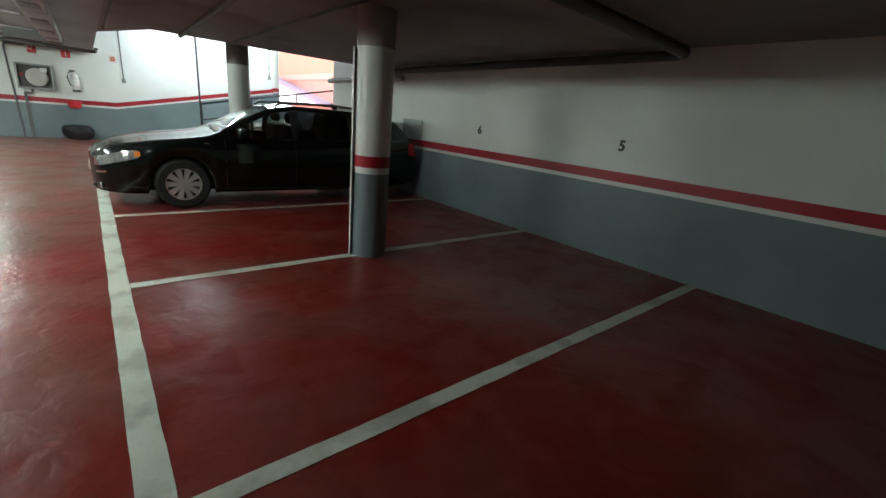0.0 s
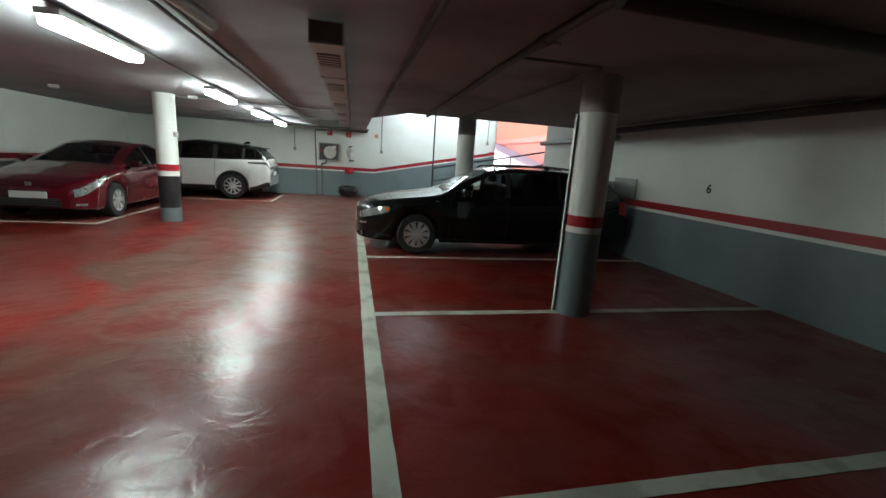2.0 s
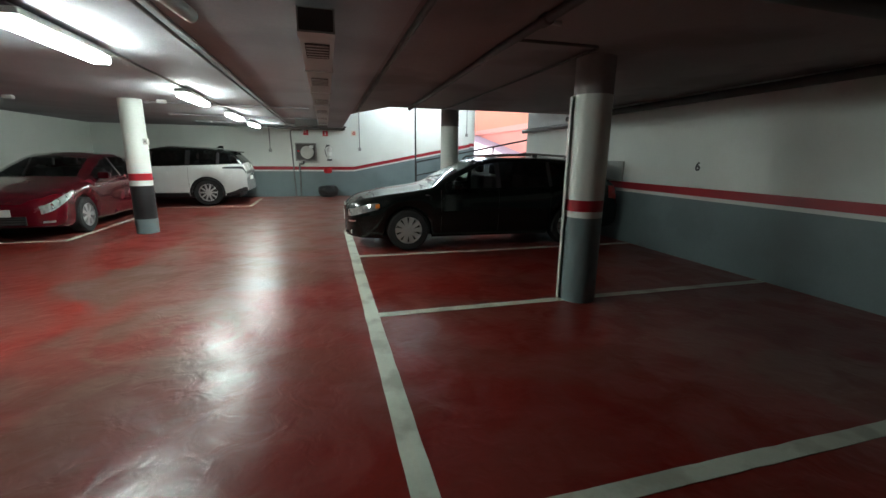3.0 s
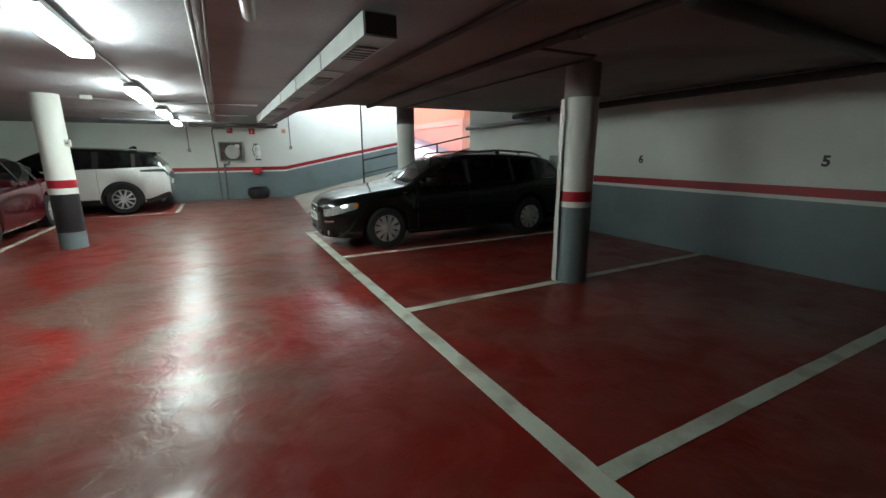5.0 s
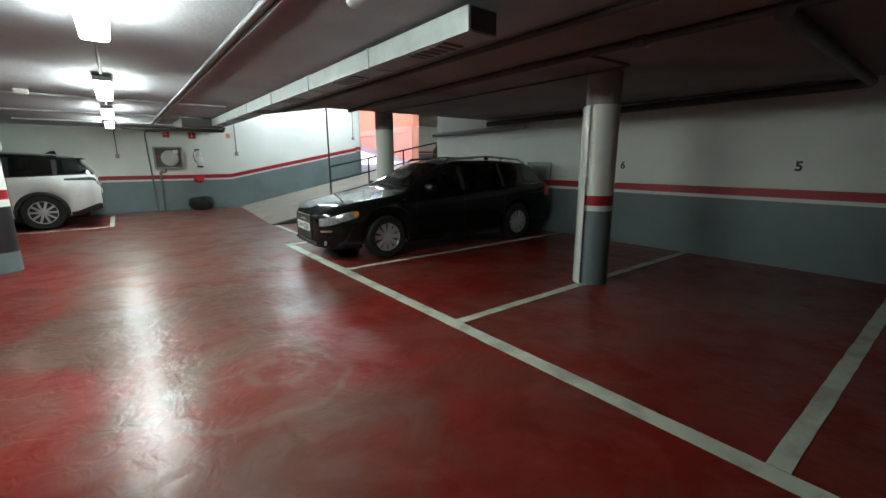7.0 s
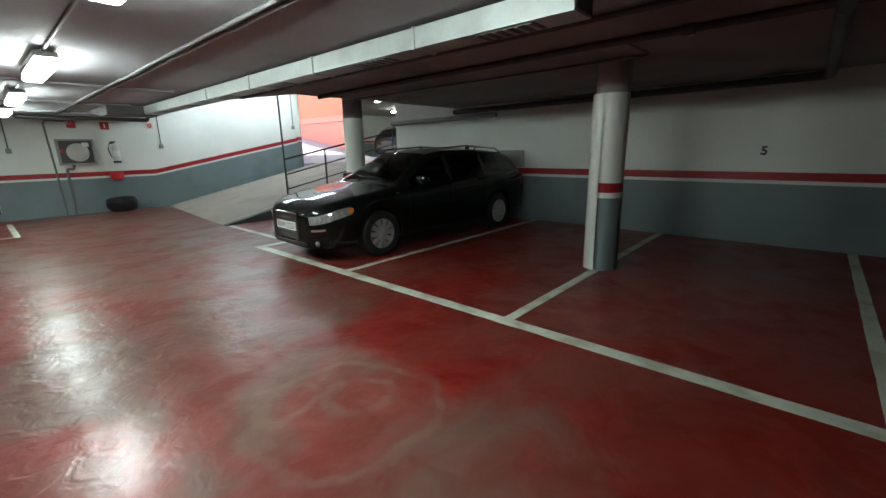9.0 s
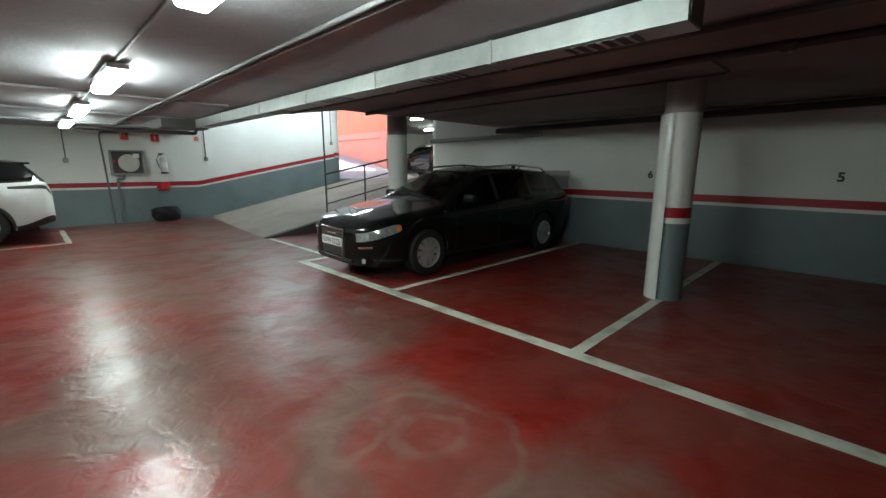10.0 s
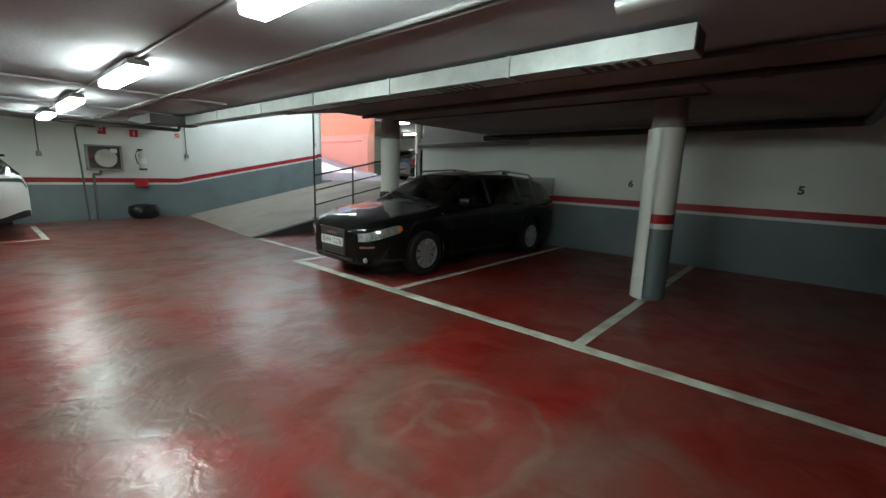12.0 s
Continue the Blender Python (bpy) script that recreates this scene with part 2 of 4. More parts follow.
# ---- mesh helpers ----
def link_mesh(name, bm, mat, parent=None, label="", smooth=False):
    bmesh.ops.recalc_face_normals(bm, faces=bm.faces)
    me = bpy.data.meshes.new(name)
    bm.to_mesh(me)
    bm.free()
    me.materials.append(mat)
    if smooth:
        for p in me.polygons:
            p.use_smooth = True
        me.set_sharp_from_angle(angle=radians(38))
    ob = new(name, me)
    if parent is not None:
        ob.parent = parent
    if label:
        ob["label"] = label
    return ob


def part(name, bm, mat, parent, label="", smooth=False):
    return link_mesh(name, bm, mat, parent, label, smooth)


def thing(name, label, category, group="", at=None):
    e = new(name)
    tagged(e, label, category, group)
    if at is not None:
        e.matrix_world = at
    return e


def box(x0, x1, y0, y1, z0, z1, bevel=0.0, bm=None):
    own = bm is None
    bm = bm or bmesh.new()
    r = bmesh.ops.create_cube(bm, size=1.0)
    bmesh.ops.transform(bm, matrix=Matrix.Translation(((x0 + x1) / 2, (y0 + y1) / 2, (z0 + z1) / 2)) @ Matrix.Diagonal((x1 - x0, y1 - y0, z1 - z0, 1)), verts=r["verts"])
    if bevel and own:
        bmesh.ops.bevel(bm, geom=list(bm.edges), offset=bevel, segments=2, affect='EDGES', profile=0.5)
    return bm


def lathe(profile, segments=32, axis='Z', at=(0, 0, 0), a0=0.0, a1=360.0, bm=None, closed=False):
    """Turn (radius, height) pairs round an axis."""
    bm = bm or bmesh.new()
    full = abs(a1 - a0) > 359.9
    n = segments if full else segments + 1
    rings = []
    for i in range(n):
        a = radians(a0 + (a1 - a0) * i / segments)
        row = []
        for r, h in profile:
            p = (r * math.cos(a), r * math.sin(a), h)
            if axis == 'Y':
                p = (p[0], p[2], p[1])
            elif axis == 'X':
                p = (p[2], p[0], p[1])
            row.append(bm.verts.new((p[0] + at[0], p[1] + at[1], p[2] + at[2])))
        rings.append(row)
    k = len(profile)
    for i in range(segments):
        a, b = rings[i], rings[(i + 1) % n]
        for j in range(k - 1 if not closed else k):
            q = [a[j], b[j], b[(j + 1) % k], a[(j + 1) % k]]
            try:
                bm.faces.new(q)
            except ValueError:
                pass
    bmesh.ops.remove_doubles(bm, verts=bm.verts, dist=1e-5)
    return bm


def tube(points, radius, segments=10, bm=None):
    """A round bar through points, with mitred corners."""
    bm = bm or bmesh.new()
    pts = [Vector(p) for p in points]
    rings = []
    for i, p in enumerate(pts):
        d = (pts[min(i + 1, len(pts) - 1)] - pts[max(i - 1, 0)]).normalized()
        ref = Vector((0, 0, 1)) if abs(d.z) < 0.9 else Vector((1, 0, 0))
        u = d.cross(ref).normalized()
        v = d.cross(u)
        grow = 1.0
        if 0 < i < len(pts) - 1:
            c = (pts[i + 1] - p).normalized().dot(d)
            grow = 1 / max(0.6, c)
        rings.append([bm.verts.new(p + radius * grow * (u * math.cos(a) + v * math.sin(a))) for a in [2 * math.pi * k / segments for k in range(segments)]])
    for a, b in zip(rings, rings[1:]):
        for k in range(segments):
            bm.faces.new((a[k], a[(k + 1) % segments], b[(k + 1) % segments], b[k]))
    bm.faces.new(rings[0][::-1])
    bm.faces.new(rings[-1])
    return bm


def prism(outline, axis, lo, hi):
    """Extrude a closed 2D outline along an axis: 'z' takes (x, y), 'y' takes (x, z), 'x' takes (y, z)."""
    bm = bmesh.new()

    def at(p, d):
        return {'z': (p[0], p[1], d), 'y': (p[0], d, p[1]), 'x': (d, p[0], p[1])}[axis]
    a = [bm.verts.new(at(p, lo)) for p in outline]
    b = [bm.verts.new(at(p, hi)) for p in outline]
    n = len(outline)
    for i in range(n):
        bm.faces.new((a[i], a[(i + 1) % n], b[(i + 1) % n], b[i]))
    bm.faces.new(a[::-1])
    bm.faces.new(b)
    bmesh.ops.triangulate(bm, faces=[f for f in bm.faces if len(f.verts) > 4])
    return bm


def structure(name, bm, mat, label, category, smooth=False):
    return tagged(link_mesh(name, bm, mat, None, "", smooth), label, category, kind="structure")


def writing(name, text, size, mat, m, parent=None, depth=0.001):
    c = bpy.data.curves.new(name, 'FONT')
    c.body, c.size, c.extrude = text, size, depth
    c.align_x, c.align_y = 'CENTER', 'CENTER'
    c.materials.append(mat)
    ob = new(name, c)
    if parent is not None:
        ob.parent = parent
    ob.matrix_local = m
    return ob


# ---- setting ----
WX, BY, LX, SY = 4.635, 15.45, -7.05, -4.0      # bay wall, back wall, far side wall, wall behind the walker
CZ = 2.285                                      # low ceiling
structure("floor", box(LX - 0.2, WX + 0.2, SY - 0.2, BY + 0.2, -0.2, 0.0), M_FLOOR, "worn glossy red coated garage floor", "floor")
WALL_TOP = 3.6
structure("wall_east", box(WX, WX + 0.25, SY, 10.03, 0.0, WALL_TOP), M_WHITE, "white painted garage wall above grey dado", "wall")
structure("wall_north", prism([(LX, 0.0), (5.0, 0.0), (5.0, WALL_TOP), (LX, WALL_TOP)], 'y', BY, BY + 0.25), M_WHITE, "white painted back wall beside the ramp", "wall")
structure("wall_west", box(LX - 0.25, LX, SY, BY + 0.25, 0.0, CZ), M_WHITE, "white painted side wall behind the parked cars", "wall")
structure("wall_south", box(LX, WX, SY - 0.25, SY, 0.0, CZ), M_WHITE, "plain white wall closing the garage", "wall")

DADO, STRIPE, BAND = 0.855, 0.905, 1.015


def dado(name, y0, y1, plane, sign):
    """Grey dado, white line and red band along a wall in a plane of x."""
    lo, hi = sorted((plane, plane + sign * 0.004))
    structure(name + "_grey_trim", box(lo, hi, y0, y1, 0.0, DADO), M_GREY, "blue-grey painted dado on the wall", "dado")
    lo2, hi2 = sorted((plane, plane + sign * 0.0055))
    structure(name + "_red_trim", box(lo2, hi2, y0, y1, STRIPE, BAND), M_RED, "red painted band along the wall", "band")


dado("east_wall", SY, 10.03, WX, -1)
dado("west_wall", SY, BY, LX, 1)
# the back wall's bands rise with the ramp
KX, SLOPE, EX = 0.68, 0.199, 5.0


def rise(z):
    return z + SLOPE * (EX - KX)


structure("north_wall_grey_trim", prism([(LX, 0), (EX, 0), (EX, rise(DADO)), (KX, DADO), (LX, DADO)], 'y', BY - 0.004, BY), M_GREY, "blue-grey dado rising along the ramp", "dado")
structure("north_wall_red_trim", prism([(LX, STRIPE), (KX, STRIPE), (EX, rise(STRIPE)), (EX, rise(BAND)), (KX, BAND), (LX, BAND)], 'y', BY - 0.0055, BY), M_RED, "red painted band rising along the ramp", "band")

# rounded end of the back wall, where it turns out to the open ramp
structure("wall_corner", lathe([(0.0, 0.0), (0.25, 0.0), (0.25, WALL_TOP), (0.0, WALL_TOP)], 24, 'Z', (5.0, BY + 0.25, 0)), M_WHITE, "rounded white end of the back wall", "wall", True)
structure("corner_grey_trim", lathe([(0.25, 0.0), (0.2545, 0.0), (0.2545, rise(DADO) + 0.03), (0.25, rise(DADO) + 0.03)], 24, 'Z', (5.0, BY + 0.25, 0)), M_GREY, "blue-grey dado round the wall end", "dado", True)
structure("corner_red_trim", lathe([(0.25, rise(STRIPE) + 0.03), (0.256, rise(STRIPE) + 0.03), (0.256, rise(BAND) + 0.03), (0.25, rise(BAND) + 0.03)], 24, 'Z', (5.0, BY + 0.25, 0)), M_RED, "red band round the wall end", "band", True)
structure("wall_outer", box(4.9, 5.24, BY + 0.3, 34.0, 0.0, 6.0), M_WHITE, "white wall beside the open ramp", "wall")

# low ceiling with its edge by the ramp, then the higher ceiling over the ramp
structure("ceiling", box(LX, 0.3, SY, BY, CZ, CZ + 0.25), M_CEIL_LANE, "low grey concrete ceiling, coloured paler for the lamp light", "ceiling")
# darker than the lane ceiling, with the bays' shade put into its colour
structure("ceiling_bays", prism([(0.3, SY), (WX, SY), (WX, 8.2), (0.9, 8.25), (0.3, 9.9)], 'z', CZ, CZ + 0.25), M_CEIL, "low concrete ceiling over the parking bays, coloured darker for shade", "ceiling")
structure("ceiling_ramp", prism([(0.2, 8.1), (17.0, 8.1), (17.0, 16.9), (0.2, 16.9)], 'z', WALL_TOP, WALL_TOP + 0.25), M_CEIL, "grey concrete ceiling above the ramp", "ceiling")
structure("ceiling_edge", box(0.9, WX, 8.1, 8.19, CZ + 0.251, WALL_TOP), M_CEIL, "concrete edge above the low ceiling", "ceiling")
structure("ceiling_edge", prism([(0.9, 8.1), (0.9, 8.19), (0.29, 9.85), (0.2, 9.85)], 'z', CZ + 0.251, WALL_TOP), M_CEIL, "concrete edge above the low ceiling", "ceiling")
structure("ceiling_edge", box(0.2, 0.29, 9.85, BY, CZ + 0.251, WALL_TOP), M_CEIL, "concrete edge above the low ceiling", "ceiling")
for y, drop in ((8.95, 0.025), (11.3, 0.03), (13.4, 0.03)):
    structure("ceiling_beam", box(-3.66, -0.55, y, y + 0.3, CZ - drop, CZ + 0.01), M_CEIL_LANE, "shallow concrete ceiling rib", "beam")

# ramp
RZ = SLOPE * (5.6 - 0.62)
bm = bmesh.new()
rv = [bm.verts.new(p) for p in ((0.48, 10.75, 0.001), (0.85, BY - 0.006, 0.001), (5.6, BY - 0.006, RZ), (5.6, 10.75, RZ), (5.6, 10.75, -0.05), (5.6, BY - 0.006, -0.05), (0.85, BY - 0.006, -0.05), (0.48, 10.75, -0.05))]
for q in ((0, 1, 2, 3), (3, 2, 5, 4), (4, 5, 6, 7), (0, 3, 4, 7), (1, 6, 5, 2), (0, 7, 6, 1)):
    bm.faces.new([rv[i] for i in q])
structure("ramp", bm, M_CONC, "worn beige concrete car ramp rising along the wall", "ramp")
structure("ramp_side_wall", prism([(0.5, 0.0), (5.6, 0.0), (5.6, RZ + 0.03), (0.5, 0.012)], 'y', 10.6, 10.748), M_DARKCONC, "dark painted side of the ramp", "ramp side")
structure("landing", box(5.6, 17.0, 9.8, 24.0, RZ - 0.3, RZ), M_CONC, "concrete landing at the top of the ramp", "floor")
structure("outer_ramp", prism([(15.7, RZ + 0.004), (34.0, RZ + 0.004 + 18.3 * 0.176), (34.0, RZ - 0.4), (15.7, RZ - 0.4)], 'x', 5.24, 9.0), M_PAVE, "pale daylit ramp up to the street", "ramp")
structure("wall_salmon", box(9.0, 9.25, 17.6, 34.0, 0.6, 3.0), M_SALMON, "salmon rendered wall beside the open ramp", "wall")
structure("wall_salmon_rib", box(8.86, 8.995, 18.0, 34.0, 2.72, 2.99), M_SALMON, "salmon ledge along the top of the wall", "wall")
structure("wall_salmon_pier", box(8.86, 8.995, 17.6, 17.99, 0.6, 2.99), M_SALMON, "salmon pier at the end of the wall", "wall")
structure("wall_salmon_beam", prism([(17.6, 3.0), (34.0, 3.0), (34.0, 7.0), (17.6, 3.7)], 'x', 8.92, 9.27), M_SALMON2, "orange upper wall above the salmon wall", "wall")
structure("ceiling_landing", box(9.27, 17.0, 16.9, 24.0, WALL_TOP, WALL_TOP + 0.25), M_CEIL, "grey concrete ceiling of the landing", "ceiling")
structure("wall_landing", box(9.27, 17.0, 24.0, 24.25, 0.6, WALL_TOP), M_WHITE, "white wall at the back of the landing", "wall")
structure("landing_grey_trim", box(9.28, 17.0, 23.994, 24.0, RZ, RZ + 0.86), M_GREY, "blue-grey dado on the landing wall", "dado")
structure("landing_red_trim", box(9.28, 17.0, 23.992, 24.0, RZ + 0.9, RZ + 1.02), M_RED, "red band on the landing wall", "band")
structure("wall_landing_east", box(17.0, 17.25, 9.5, 24.25, 0.6, WALL_TOP), M_WHITE, "white wall at the end of the landing", "wall")
structure("wall_landing_south", box(WX + 0.25, 17.0, 9.6, 9.85, 0.0, WALL_TOP), M_WHITE, "white wall closing the landing", "wall")
structure("ground", box(-60, 60, 34.0, 120, 4.0, 4.21), M_PAVE, "pale street paving above the garage", "ground")


def floor_line(label, x0, x1, y0, y1):
    """A painted bay line, a thin coat with slightly uneven edges."""
    long_x = (x1 - x0) > (y1 - y0)
    bm = bmesh.new()
    n = max(4, int(max(x1 - x0, y1 - y0) / 0.12))
    rows = []
    for i in range(n + 1):
        s = i / n
        j0, j1 = random.uniform(-0.003, 0.003), random.uniform(-0.003, 0.003)
        if long_x:
            x = x0 + (x1 - x0) * s
            a, b = (x, y0 + j0), (x, y1 + j1)
        else:
            y = y0 + (y1 - y0) * s
            a, b = (x0 + j0, y), (x1 + j1, y)
        rows.append([bm.verts.new((*a, 0.003)), bm.verts.new((*b, 0.003))])
    for r, s in zip(rows, rows[1:]):
        bm.faces.new((r[0], r[1], s[1], s[0]))
    ret = bmesh.ops.extrude_face_region(bm, geom=list(bm.faces))
    bmesh.ops.translate(bm, verts=[v for v in ret["geom"] if isinstance(v, bmesh.types.BMVert)], vec=(0, 0, -0.003))
    return structure("floor_line", bm, M_LINE, label, "bay line")


floor_line("long white painted line along the bays", -0.008, 0.115, -3.0, 8.24)
floor_line("white painted line between parking bays", 0.118, WX - 0.01, 1.42, 1.515)
floor_line("white painted line between parking bays", 0.118, WX - 0.01, 3.69, 3.785)
floor_line("white painted line between parking bays", 0.118, WX - 0.01, 5.985, 6.08)
floor_line("white painted line between parking bays", 0.118, WX - 0.01, 8.14, 8.235)
floor_line("white painted line at the foot of the ramp", 0.50, 0.59, 8.3, 10.55)
floor_line("white painted line before the red car", -7.0, -4.32, 8.1, 8.19)
floor_line("white painted line beside the red car", -4.41, -4.32, 8.195, 11.8)
floor_line("white painted line beside the white car", -7.0, -2.30, 12.55, 12.64)
floor_line("white painted line behind the white car", -2.39, -2.30, 12.645, 14.8)

# ---- stencilled bay numbers ----
for text, y in (("6", 4.855), ("5", 2.54)):
    n = writing("bay_number", text, 0.16, M_INK, pose(WX - 0.002, y, 1.30, 90, 0, -90))
    n.data.offset = 0.006
    tagged(n, "black stencilled bay number %s on the white wall" % text, "number", "bay numbers", "structure")


# ---- columns ----
def column(x, y, r, bands, label):
    c = thing("column", label, "column", "round columns", pose(x, y, 0))
    for name, z0, z1, mat, lab in bands:
        part(name, lathe([(0.0, z0), (r, z0), (r, z1), (0.0, z1)], 40), mat, c, lab, True)
    return c


BARE = "bare dark concrete top"
col1 = column(2.13, 3.74, 0.175, (("base", 0, 0.84, M_GREY, "blue-grey paint"), ("white_line", 0.84, 0.90, M_WHITE, "white paint"), ("red_band", 0.90, 1.007, M_RED, "red paint"),
                                  ("shaft", 1.007, 1.96, M_WHITE, "white paint"), ("top", 1.96, CZ, M_CEIL, BARE)), "round column with grey base, red band and white shaft")
part("column_guard", lathe([(0.196, 0.0), (0.204, 0.0), (0.204, 1.95), (0.196, 1.95)], 16, a0=88, a1=174, closed=True), M_GUARD, col1, "glossy white plastic guard sheet", True)
column(2.13, 8.43, 0.175, (("shaft", 0, 1.98, M_WHITE, "white paint"), ("top", 1.98, 3.55, M_CEIL, BARE)), "plain round white column beside the ramp")
column(-3.42, 8.72, 0.175, (("base", 0, 0.26, M_GREY, "blue-grey paint"), ("sleeve", 0.26, 0.84, M_BLACKPL, "black rubber sleeve"), ("white_line", 0.84, 0.93, M_WHITE, "white paint"), ("red_band", 0.93, 1.05, M_RED, "red paint"),
                            ("shaft", 1.05, CZ, M_WHITE, "white paint")), "round white column with red band and black sleeve")
column(9.2, 14.75, 0.11, (("shaft", RZ, WALL_TOP, M_WHITE, "white paint"),), "round white column on the landing")


# ---- lamps ----
def ceiling_lamp(x, y, z, length, label, lit=M_GLOW):
    lamp = thing("ceiling_lamp", label, "lamp", "fluorescent lamps", pose(x, y, z))
    part("housing", box(-0.078, 0.078, -length / 2, length / 2, 0.03, 0.075, 0.008), M_HOUSING, lamp, "grey plastic lamp housing")
    part("diffuser", box(-0.075, 0.075, -length / 2 + 0.02, length / 2 - 0.02, -0.035, 0.029, 0.02), lit, lamp, "glowing white diffuser")
    for s in (-1, 1):
        part("hanger", box(-0.012, 0.012, s * length * 0.35 - 0.012, s * length * 0.35 + 0.012, 0.075, CZ - z if z < CZ else WALL_TOP - z), M_HOUSING, lamp)
    return lamp


for y in (4.13, 7.38, 10.28, 12.88):
    ceiling_lamp(-2.1, y, 2.17, 1.18, "lit fluorescent lamp hanging under the dark ceiling", M_GLOW if y < 9 else M_GLOW_OLD)
for x, y in ((9.5, 16.0), (13.5, 19.5)):
    ceiling_lamp(x, y, 3.45, 1.2, "lit fluorescent lamp over the landing")
for x, y in ((2.2, 14.3), (4.3, 14.3)):
    ceiling_lamp(x, y, 3.45, 1.45, "lit fluorescent lamp above the ramp", M_GLOW_COOL).matrix_world = pose(x, y, 3.45, 0, 0, 90)


# ---- pipes, conduits and ducts under the ceiling ----
def pipe(name, pts, r, mat, label, brackets=()):
    e = thing(name, label, "pipe")
    part("run", tube(pts, r, 12), mat, e, "", True)
    for b in brackets:
        part("clip", box(b[0] - 0.02, b[0] + 0.02, b[1] - 0.02, b[1] + 0.02, b[2] - r * 1.25, CZ, 0.003), mat, e)
    return e


def bend(a, corner, b, r=0.12, n=5):
    """Points from a to b by a rounded corner."""
    a, c, b = Vector(a), Vector(corner), Vector(b)
    p, q = c + (a - c).normalized() * r, c + (b - c).normalized() * r
    return [a] + [(1 - t) ** 2 * p + 2 * t * (1 - t) * c + t * t * q for t in [i / n for i in range(n + 1)]] + [b]


pipe("drain_pipe", bend((1.08, 1.97, 2.225), (4.49, 2.0, 2.20), (4.50, 8.0, 2.17), 0.16), 0.052, M_PIPE, "dark drain pipe along the top of the wall")
pipe("drain_pipe", [(4.56, 6.95, 2.06), (4.56, 10.1, 2.04)], 0.05, M_GPIPE, "grey pipe along the wall above the black car")
pipe("ceiling_pipe", [(0.34, -2.0, 2.255), (0.345, 4.5, 2.255), (0.36, 8.9, 2.25)], 0.022, M_PIPE, "thin dark pipe along the ceiling")
pipe("ceiling_pipe", [(1.08, -2.0, 2.255), (1.12, 3.6, 2.255), (1.25, 8.1, 2.25)], 0.03, M_PIPE, "dark pipe along the ceiling over the bays")
pipe("ceiling_pipe", bend((1.13, 3.33, 2.258), (1.87, 3.31, 2.258), (1.92, 8.1, 2.262), 0.08), 0.012, M_PIPE, "thin dark branch pipe along the ceiling")
joint = thing("pipe_joint", "small dull brass joint on the ceiling pipe", "pipe joint")
part("collar", lathe([(0.03, -0.05), (0.042, -0.04), (0.042, 0.04), (0.03, 0.05)], 20, 'Y', (1.114, 2.834, 2.255), closed=True), M_GALVD, joint, "", True)
part("spigot", tube([(1.15, 2.834, 2.245), (1.22, 2.834, 2.238)], 0.016, 10), M_GALV, joint, "bright metal plug", True)
pipe("conduit", [(-1.33, -2.0, 2.262), (-1.33, 13.6, 2.262)], 0.016, M_LPIPE, "pale conduit along the ceiling")
pipe("conduit", [(-1.25, 1.0, 2.265), (-1.25, 13.6, 2.265)], 0.012, M_GPIPE, "grey conduit along the ceiling")
pipe("conduit", [(-2.1, -1.0, 2.27), (-2.1, 13.6, 2.27)], 0.014, M_HOUSING, "thin conduit feeding the lamps")
pipe("wall_pipe", bend((-1.9, 14.0, 2.2), (0.35, 14.0, 2.2), (0.35, 14.0, 2.285), 0.07), 0.04, M_PIPE, "dark pipe with an elbow under the ceiling")
pipe("spiral_pipe", [(-1.1, 2.55, 2.2), (-1.02, 3.25, 2.2)], 0.042, M_GALV, "short shiny round metal duct piece under the ceiling")


def air_duct():
    d = thing("air_duct", "galvanised rectangular air duct with open end under ceiling", "duct")
    x0, x1, z0, z1 = -0.41, -0.19, 2.112, 2.252
    ys = [3.04, 4.25, 5.58, 6.9, 8.2, 9.7, 11.15]
    for a, b in zip(ys, ys[1:]):
        part("duct_section", prism([(x0, z0), (x1, z0), (x1, z1), (x0, z1)], 'y', a + 0.002, b - 0.002), M_GALV, d)
    for y in ys[1:-1]:
        part("flange", box(x0 - 0.008, x1 + 0.008, y - 0.012, y + 0.012, z0 - 0.008, z1 + 0.006), M_GALV, d)
    # the section is solid, so a dark plate stands for the shaded opening
    part("end_shade_plate", box(x0 + 0.01, x1 - 0.01, 3.032, 3.039, z0 + 0.01, z1 - 0.01), M_GALVD, d, "dark plate for the shade inside the open duct end")
    for y in (3.3, 4.6, 6.2, 7.6, 9.0, 10.3):
        g = part("grille", box(x0 + 0.03, x1 - 0.03, y, y + 0.42, z0 - 0.006, z0 - 0.001), M_GALVD, d, "dark grille under the duct")
        for k in range(5):
            part("slat", box(x0 + 0.035, x1 - 0.035, y + 0.03 + k * 0.08, y + 0.055 + k * 0.08, z0 - 0.009, z0 - 0.0055), M_GALV, g)
    for y in (3.6, 5.0, 6.6, 8.0, 9.6):
        part("hanger", box(x0 + 0.1, x0 + 0.115, y, y + 0.02, z1, CZ), M_GALV, d)
    part("end_piece", prism([(11.15, z0 - 0.02), (11.15, z1), (12.6, z1), (12.6, z1 - 0.05), (11.6, z0 - 0.02)], 'x', -0.95, -0.2), M_GALVD, d, "dark flat duct piece")
    return d


air_duct()


# ---- cars ----
def curve_of(pairs, soft=0.05):
    """A smoothed line through (position, value) pairs."""
    xs = np.array([p[0] for p in pairs])
    vs = np.array([p[1] for p in pairs])
    k = np.linspace(-1, 1, 9)
    return lambda x: float(np.mean(np.interp(x + k * soft, xs, vs)))


